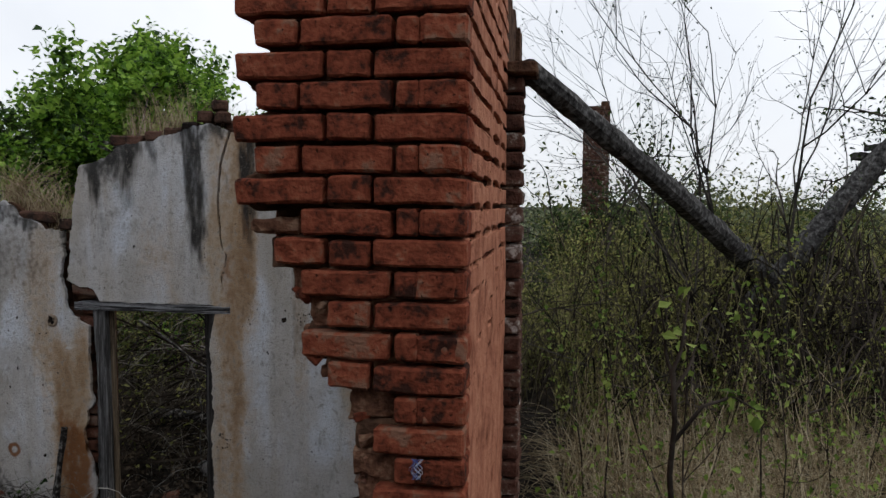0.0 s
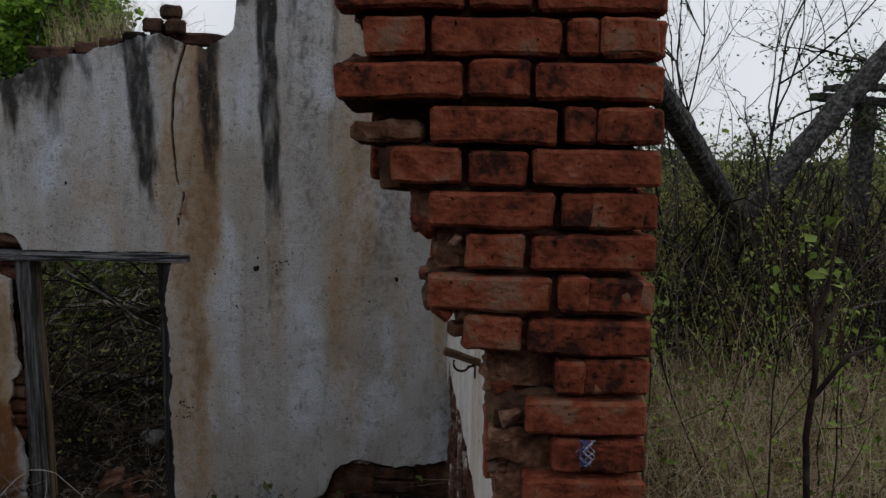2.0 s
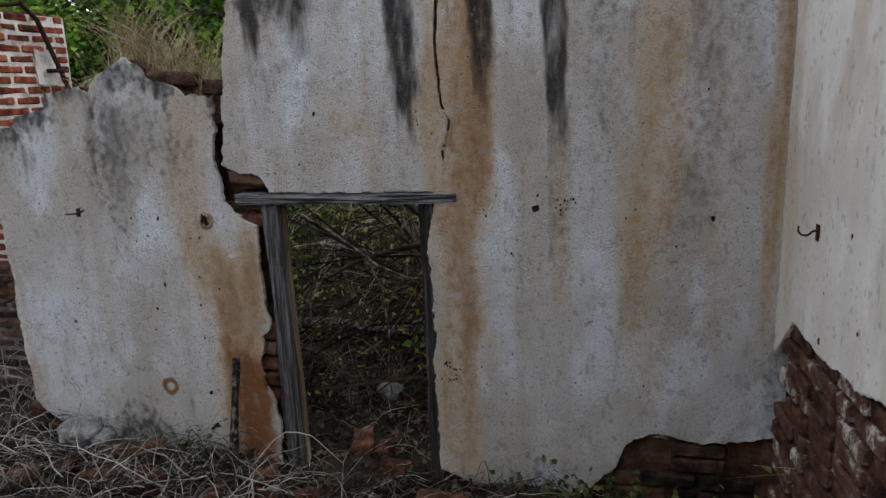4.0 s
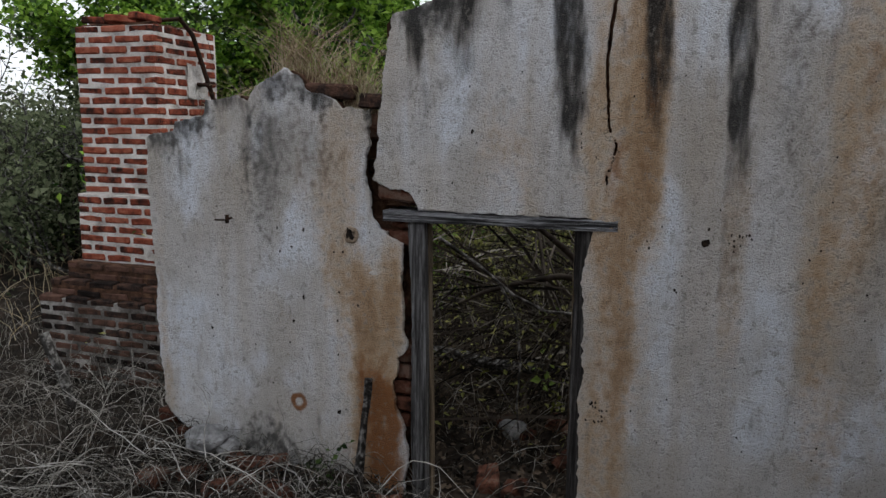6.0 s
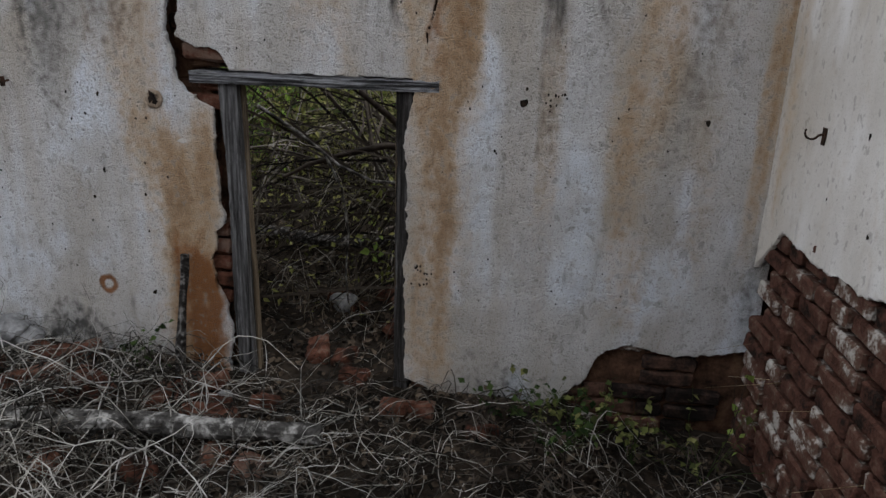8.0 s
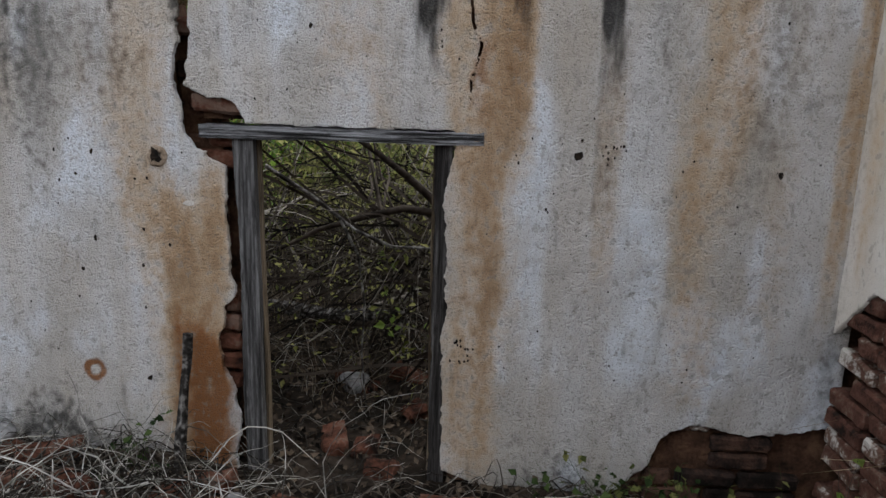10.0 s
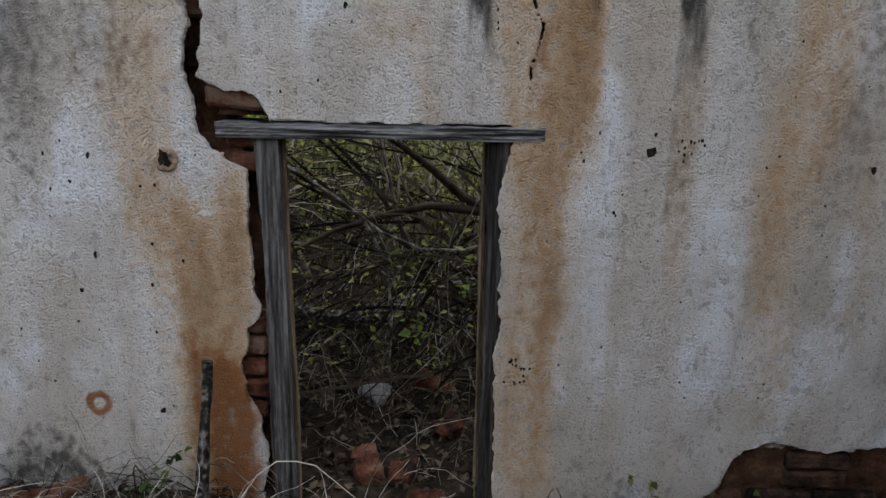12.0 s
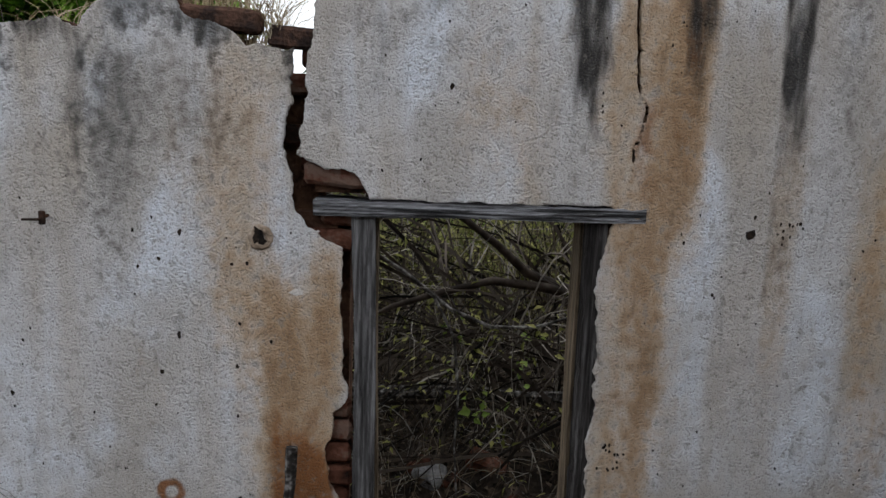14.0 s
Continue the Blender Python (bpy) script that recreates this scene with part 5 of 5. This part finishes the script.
plant("green_shrub", (-6.0, 8.2, 0.0), "green shrub beside the chimney", "shrub", 10, ways(6, 8, 0.9, 1.25, 0.04, 2), LEAF_GREEN, 6000, 0.10, BARK, 4, 0.18, up=0.05, spread=0.6, kids=(4, 5))
plant("thin_tree", (-10.2, 9.2, -0.1), "thin grey-green thorn tree in dry bush", "tree", 12, ways(5, 3, 0.5, 2.0, 0.05, 3), LEAF_SAGE, 9000, 0.07, BARK, 4, 0.14, up=0.06, spread=0.5)
plant("thin_tree", (-8.6, 8.2, -0.1), "grey-green bush beside the chimney", "tree", 13, ways(6, 5, 0.6, 1.5, 0.04, 2), LEAF_SAGE, 7000, 0.06, BARK, 4, 0.2, up=0.05, spread=0.6, kids=(4, 6))

# the bare shrub and the leafy tree on the open side
plant("bare_shrub", (1.95, 6.2, 0.6), "bare many-stemmed shrub with fine dark twigs", "shrub", 21,
      [((-0.75, 0.1, 1), 2.3, 0.016, 3), ((-0.45, 0.0, 1), 2.4, 0.018, 3), ((-1.15, 0.2, 0.9), 2.4, 0.014, 3), ((0.03, 0.1, 1), 2.6, 0.022, 3), ((0.25, 0.2, 1), 2.2, 0.015, 3), ((-1.5, 0.0, 0.45), 1.9, 0.014, 3), ((0.9, 0, 0.7), 1.8, 0.018, 2), ((0.0, 0.0, -0.4), 0.6, 0.03, 0)],
      LEAF_DARK, 1400, 0.03, TWIG_GREY, 3, 0.03, up=0.02, spread=0.48, kids=(4, 6), wob=0.09, shrink=0.55)
plant("feathery_tree", (4.75, 8.2, 0.2), "dark small-leaved thorn tree beside the open ground", "tree", 22,
      [((-0.5, -0.1, 1), 3.4, 0.07, 3), ((-0.8, -0.2, 1), 2.9, 0.06, 3), ((0.1, 0, 1), 3.4, 0.07, 3), ((-0.65, 0.1, 1.0), 2.4, 0.05, 3), ((-0.3, 0.1, 1.0), 2.8, 0.05, 3)], LEAF_DARK, 14000, 0.06, TWIG, 4, 0.10, up=0.02, spread=0.45, kids=(3, 4))
plant("dark_shrub", (0.55, 11.5, 0.2), "dark green shrub among dry weeds", "shrub", 23, ways(6, 9, 0.6, 1.9, 0.05, 2), LEAF_DARK, 6000, 0.09, TWIG, 4, 0.2, up=0.04, spread=0.55, kids=(4, 6))


def weed(name, place, height, seed, leaf_mat, leaves=26, size=0.055, radius=0.005, label="tall thin weed with a few pale green leaves", group="weeds on the open side"):
    rs = np.random.RandomState(seed)
    t = thing(name, place, label, "weed", group)
    paths, tips = [], []
    grow(rs, (0, 0, 0), (rs.normal(0, 0.12), rs.normal(0, 0.12), 1), height, radius, 1, 0.45, 0.12, (4, 7), 9, 0.09, paths, tips, 0.35)
    for i, p in enumerate(paths):
        v, f = tubes([p], 4)
        stem = part("twig", mesh_of("twig", v, f, TWIG), TWIG, stem) and stem if i else part("stem", mesh_of("stem", v, f, TWIG), TWIG, t)
    tp = np.array(tips)
    v, f = leaf_blades(tp[rs.randint(0, len(tp), leaves)] + rs.normal(0, 0.01, (leaves, 3)), rs, size, 0.5, 0.75)
    part("leaves", mesh_of("leaves", v, f, leaf_mat), leaf_mat, t)


# thicket behind the doorway: arching boughs
def thicket():
    rs = np.random.RandomState(41)
    paths, tips = [], []
    for _ in range(36):
        base = (rs.uniform(-2.2, -0.9), rs.uniform(5.3, 6.8), 0.1)
        grow(rs, base, (rs.uniform(-1.6, 0.2), rs.uniform(-0.5, 0.3), rs.uniform(0.5, 1.3)), rs.uniform(1.2, 2.2), rs.uniform(0.009, 0.024), 2, 0.4, -0.10, (3, 5), 7, 0.12, paths, tips, 0.6)
    pale = []
    for _ in range(44):
        base = (rs.uniform(-4.6, -1.6), rs.uniform(5.3, 7.2), 0.1)
        grow(rs, base, (rs.uniform(-0.8, 1.0), rs.uniform(-0.5, 0.3), rs.uniform(0.6, 1.3)), rs.uniform(1.0, 1.8), rs.uniform(0.005, 0.011), 2, 0.5, -0.10, (3, 5), 7, 0.14, pale, tips, 0.6)
    t = thing("thicket", (0, 0, 0), "dense thicket of arching dark and grey twigs behind the doorway", "thicket", kind="stuff")
    tips = [p for p in tips if p[1] > 4.72]
    for name, mat, some in (("twigs", TWIG, paths), ("pale_twigs", TWIG_PALE, pale)):
        v, f = tubes([p for p in some if p[0][:, 1].min() > 4.72], 3)
        part(name, mesh_of(name, v, f, mat), mat, t)
    tp = np.array(tips)
    v, f = leaf_blades(tp[rs.randint(0, len(tp), 2600)] + rs.normal(0, 0.04, (2600, 3)), rs, 0.045)
    part("leaves", mesh_of("leaves", v, f, LEAF_YELLOW), LEAF_YELLOW, t)


thicket()
for i, (x, y, z) in enumerate(((-2.42, 5.2, 0.12), (-2.2, 5.4, 0.2), (-2.55, 5.7, 0.2))):
    weed("weed", (x, y, z), 0.45, 140 + i, LEAF_LIME, 12, 0.055, 0.003, "small weed with lime green leaves behind the doorway", "weeds behind the doorway")
strands("thicket_grass", grass_paths(900, (-5.0, -0.6, 4.9, 7.0), 0.45, 1.0, 43, 0.002) + grass_paths(1500, (-6.0, 0.0, 7.0, 9.5), 1.2, 0.6, 44, 0.004), STRAW_DULL, "dry grass in the thicket", "dry grass")

# a pale looping bough that crosses the doorway
bough = thing("dead_bough", (-2.75, 4.95, 0.3), "pale dead bough looping across the doorway", "bough")
pts = [(-0.25, 0.0, 1.02), (-0.02, 0.0, 0.88), (0.18, 0.02, 0.72), (0.36, 0.04, 0.64), (0.55, 0.04, 0.64), (0.75, 0.0, 0.72)]
pts2 = [(0.10, 0.01, 0.79), (0.20, 0.0, 0.60), (0.23, 0.02, 0.35), (0.22, 0.0, 0.1), (0.24, 0.0, -0.15)]
part("stem", strand_mesh("stem", [(pts, 0.011, 0.006), (pts2, 0.008, 0.004)], BARK, 6), BARK, bough)


dark_bough = thing("arching_bough", (-2.1, 5.25, 0.1), "thick dark boughs arching over the doorway thicket", "bough")
pts = [(0.75, 0.5, 0.0), (0.5, 0.3, 0.6), (0.12, 0.05, 0.93), (-0.02, 0.0, 0.965), (-0.26, 0.0, 0.99), (-0.51, 0.0, 0.925), (-0.72, 0.02, 0.85), (-0.92, 0.05, 0.74)]
pts2 = [(0.45, 0.3, 0.5), (0.1, 0.05, 0.95), (-0.1, 0.0, 1.03), (-0.25, -0.02, 1.165), (-0.39, 0.0, 1.265), (-0.6, 0.02, 1.4)]
part("stem", strand_mesh("stem", [(pts, 0.034, 0.010)], TWIG, 7), TWIG, dark_bough)
part("branch", strand_mesh("branch", [(pts2, 0.03, 0.012)], TWIG, 7), TWIG, dark_bough)
dead_stick = thing("forked_sapling", (0.485, 2.42, 0.22), "dark thin sapling with a forked top and few leaves", "sapling")
pts = [(0.03, 0.0, 0.0), (-0.006, 0.01, 0.3), (0.012, 0.0, 0.6), (0.022, 0.0, 0.85), (0.0, 0.0, 1.1), (0.012, 0.0, 1.28), (0.0, 0.0, 1.46)]
part("stem", strand_mesh("stem", [(pts, 0.013, 0.008)], TWIG, 8), TWIG, dead_stick)
tips = []
for fork in ([(0.0, 0.0, 1.45), (0.025, 0.0, 1.52), (0.035, 0.0, 1.62), (0.045, 0.0, 1.72)], [(0.0, 0.0, 1.44), (-0.02, 0.02, 1.5), (-0.025, 0.02, 1.58), (-0.045, 0.0, 1.67)], [(0.0, 0.0, 1.38), (0.05, 0.0, 1.46), (0.07, 0.0, 1.53)], [(0.0, 0.0, 1.2), (0.1, 0.0, 1.34), (0.2, 0.02, 1.37), (0.27, 0.03, 1.33)]):
    part("branch", strand_mesh("branch", [(fork, 0.008, 0.003)], TWIG, 6), TWIG, dead_stick)
    tips += fork[2:]
rs = np.random.RandomState(77)
tp = np.array(tips + tips[-2:] * 3)
v, f = leaf_blades(np.repeat(tp, 2, 0) + rs.normal(0, 0.012, (2 * len(tp), 3)), rs, 0.045, 0.6, 0.7)
part("leaves", mesh_of("leaves", v, f, LEAF_LIME), LEAF_LIME, dead_stick)


# ---- weeds on the open side ----
for i, (x, y, h) in enumerate(((0.58, 3.0, 1.55), (0.95, 3.1, 1.3), (0.35, 3.6, 1.3), (0.8, 3.8, 1.35), (1.3, 3.9, 1.25), (0.3, 4.4, 1.4), (1.0, 4.6, 1.5), (1.7, 4.4, 1.2), (0.6, 5.0, 1.5), (1.4, 5.2, 1.4), (2.1, 5.0, 1.2), (0.25, 5.6, 1.5))):
    weed("weed", (x, y, 0.26), h, 60 + i, LEAF_LIME, 50, 0.034, 0.005)


def weed_field(name, n, box, height, seed, leaf_mat, per, size, label, radius=0.0035, stem_mat=TWIG):
    rs = np.random.RandomState(seed)
    paths = grass_paths(n, box, height, 0.35, seed, radius, None, 6)
    pl = []
    for p, _, _ in paths:
        k = rs.poisson(per)
        if k:
            i = rs.randint(1, 6, k)
            pl.append(p[i] + rs.normal(0, 0.05, (k, 3)))
    strands(name, paths, stem_mat, label, "weeds")
    v, f = leaf_blades(np.concatenate(pl), rs, size, 0.5, 0.65)
    stuff(name + "_leaves", v, f, leaf_mat, label + ", leaves", "weeds")


weed_field("near_weeds", 620, (0.15, 2.4, 3.0, 6.0), 0.85, 71, LEAF_LIME, 3, 0.036, "tangle of weeds with pale green leaves", 0.003, STRAW_WARM)
weed_field("shaded_weeds", 900, (0.15, 4.6, 6.0, 8.2), 0.85, 75, LEAF_OLIVE, 4, 0.035, "dry brown weeds in a tangle", 0.0035, TWIG)
weed_field("field_weeds", 2600, (0.2, 9.0, 6.8, 14.0), 1.45, 72, LEAF_YELLOW, 20, 0.036, "tall olive and yellow weeds", 0.0035, STRAW_OLIVE)
weed_field("lime_weeds", 900, (0.1, 2.4, 5.8, 10.0), 1.65, 73, LEAF_YELLOW, 20, 0.034, "tall yellow-green weeds", 0.004, STRAW_OLIVE)
weed_field("far_weeds", 3000, (0.0, 26.0, 13.0, 30.0), 2.0, 74, LEAF_SAGE, 8, 0.11, "far olive scrub", 0.008)
weed_field("thicket_weeds", 900, (-5.5, 0.0, 7.6, 10.0), 1.45, 76, LEAF_YELLOW, 12, 0.05, "pale olive weeds behind the thicket", 0.004, STRAW_OLIVE)
strands("open_grass", grass_paths(1500, (0.1, 5.0, 2.6, 7.0), 0.5, 1.2, 81, 0.0022) + grass_paths(900, (0.1, 1.4, 3.2, 5.4), 0.5, 1.4, 86, 0.0024) + grass_paths(2100, (0.9, 3.8, 4.0, 6.4), 0.42, 1.5, 85, 0.0026) + straw_paths(700, (0.1, 4.5, 2.6, 6.5), 82, 0.6, 0.08), STRAW_WARM, "dry tawny grass among weeds", "dry grass")
strands("open_twigs", [(p + np.array([0, 0, 0.25]), r, q) for p, r, q in straw_paths(420, (0.3, 5.0, 5.4, 8.0), 83, 0.9, 0.25, 0.006) + straw_paths(560, (1.0, 4.4, 6.2, 8.4), 84, 1.2, 0.40, 0.009)], TWIG, "tangle of dark dead twigs", "twigs")


# ---- far bush ----
def scrub(name, spots, seed, leaf_mat, per, size, label):
    rs = np.random.RandomState(seed)
    pl, paths = [], []
    for x, y, r, h in spots:
        for _ in range(rs.randint(6, 10)):
            c = np.array([x, y, 0]) + np.array([rs.normal(0, r * 0.5), rs.normal(0, r * 0.5), h * rs.uniform(0.25, 0.9)])
            k = per // 8
            pl.append(c + rs.normal(0, 1, (k, 3)) * np.array([r * 0.32, r * 0.32, h * 0.16]))
            paths.append((np.array([[x, y, -0.3], (np.array([x, y, 0]) + c) / 2 + rs.normal(0, 0.1, 3), c]), 0.03, 0.01))
    v, f = leaf_blades(np.concatenate(pl), rs, size, 0.3, 0.6)
    stuff(name, v, f, leaf_mat, label, "scrub")
    strands(name + "_stems", paths, TWIG, label + ", stems", "scrub")


def ring(seed, n, a0, a1, d0, d1, r, h):
    rs = np.random.RandomState(seed)
    out = []
    for _ in range(n):
        a, d = radians(rs.uniform(a0, a1)), rs.uniform(d0, d1)
        out.append((d * math.sin(a), d * math.cos(a), r * rs.uniform(0.6, 1.4), h * rs.uniform(0.6, 1.3)))
    return out


scrub("mid_scrub", ring(1, 75, 2, 45, 14, 30, 1.4, 2.5), 91, LEAF_OLIVE, 420, 0.12, "olive scrub in the middle distance")
scrub("far_scrub", ring(2, 110, -65, 60, 35, 75, 3.0, 2.9), 92, LEAF_SAGE, 380, 0.34, "far grey-green scrub")
scrub("side_scrub", ring(3, 40, -66, -40, 11.5, 22, 1.4, 2.3), 93, LEAF_SAGE, 600, 0.12, "dull green bush beyond the chimney")
scrub("back_scrub", ring(4, 24, -38, -4, 8.2, 13, 1.0, 1.5), 94, LEAF_OLIVE, 500, 0.08, "olive bush behind the back wall")

weed("weed", (-0.75, 3.8, 0.0), 0.42, 150, LEAF_LIME, 7, 0.05, 0.003, "thin pale weed with a green leaf by the wall", "green weeds by the wall")
# small green plants at the foot of the back wall
for i, (x, y, h) in enumerate(((-1.45, 4.15, 0.22), (-1.3, 4.05, 0.26), (-1.2, 4.1, 0.2), (-1.6, 4.1, 0.2), (-1.05, 3.95, 0.2), (-3.28, 4.1, 0.2), (-0.75, 3.9, 0.3), (-1.4, 3.85, 0.2))):
    t = thing("green_weed", (x, y, float(ground_height(x, y))), "small green weed at the foot of the wall", "weed", "green weeds by the wall")
    rs = np.random.RandomState(100 + i)
    tips = []
    for _ in range(6):
        paths = []
        grow(rs, (0, 0, 0), (rs.normal(0, 0.5), rs.normal(0, 0.4), 1), h, 0.002, 1, 0.5, 0.0, (2, 3), 5, 0.15, paths, tips, 0.5)
        stem = None
        for p in paths:
            me = mesh_of("stem", *tubes([p], 3), LEAF_DARK)
            stem = (part("twig", me, LEAF_DARK, stem) and stem) if stem else part("stem", me, LEAF_DARK, t)
    tp = np.array(tips)
    v, f = leaf_blades(tp[rs.randint(0, len(tp), 46)], rs, 0.036, 0.3, 0.8)
    part("leaves", mesh_of("leaves", v, f, LEAF_OLIVE if i % 2 == 0 else LEAF_DARK), LEAF_DARK, t)
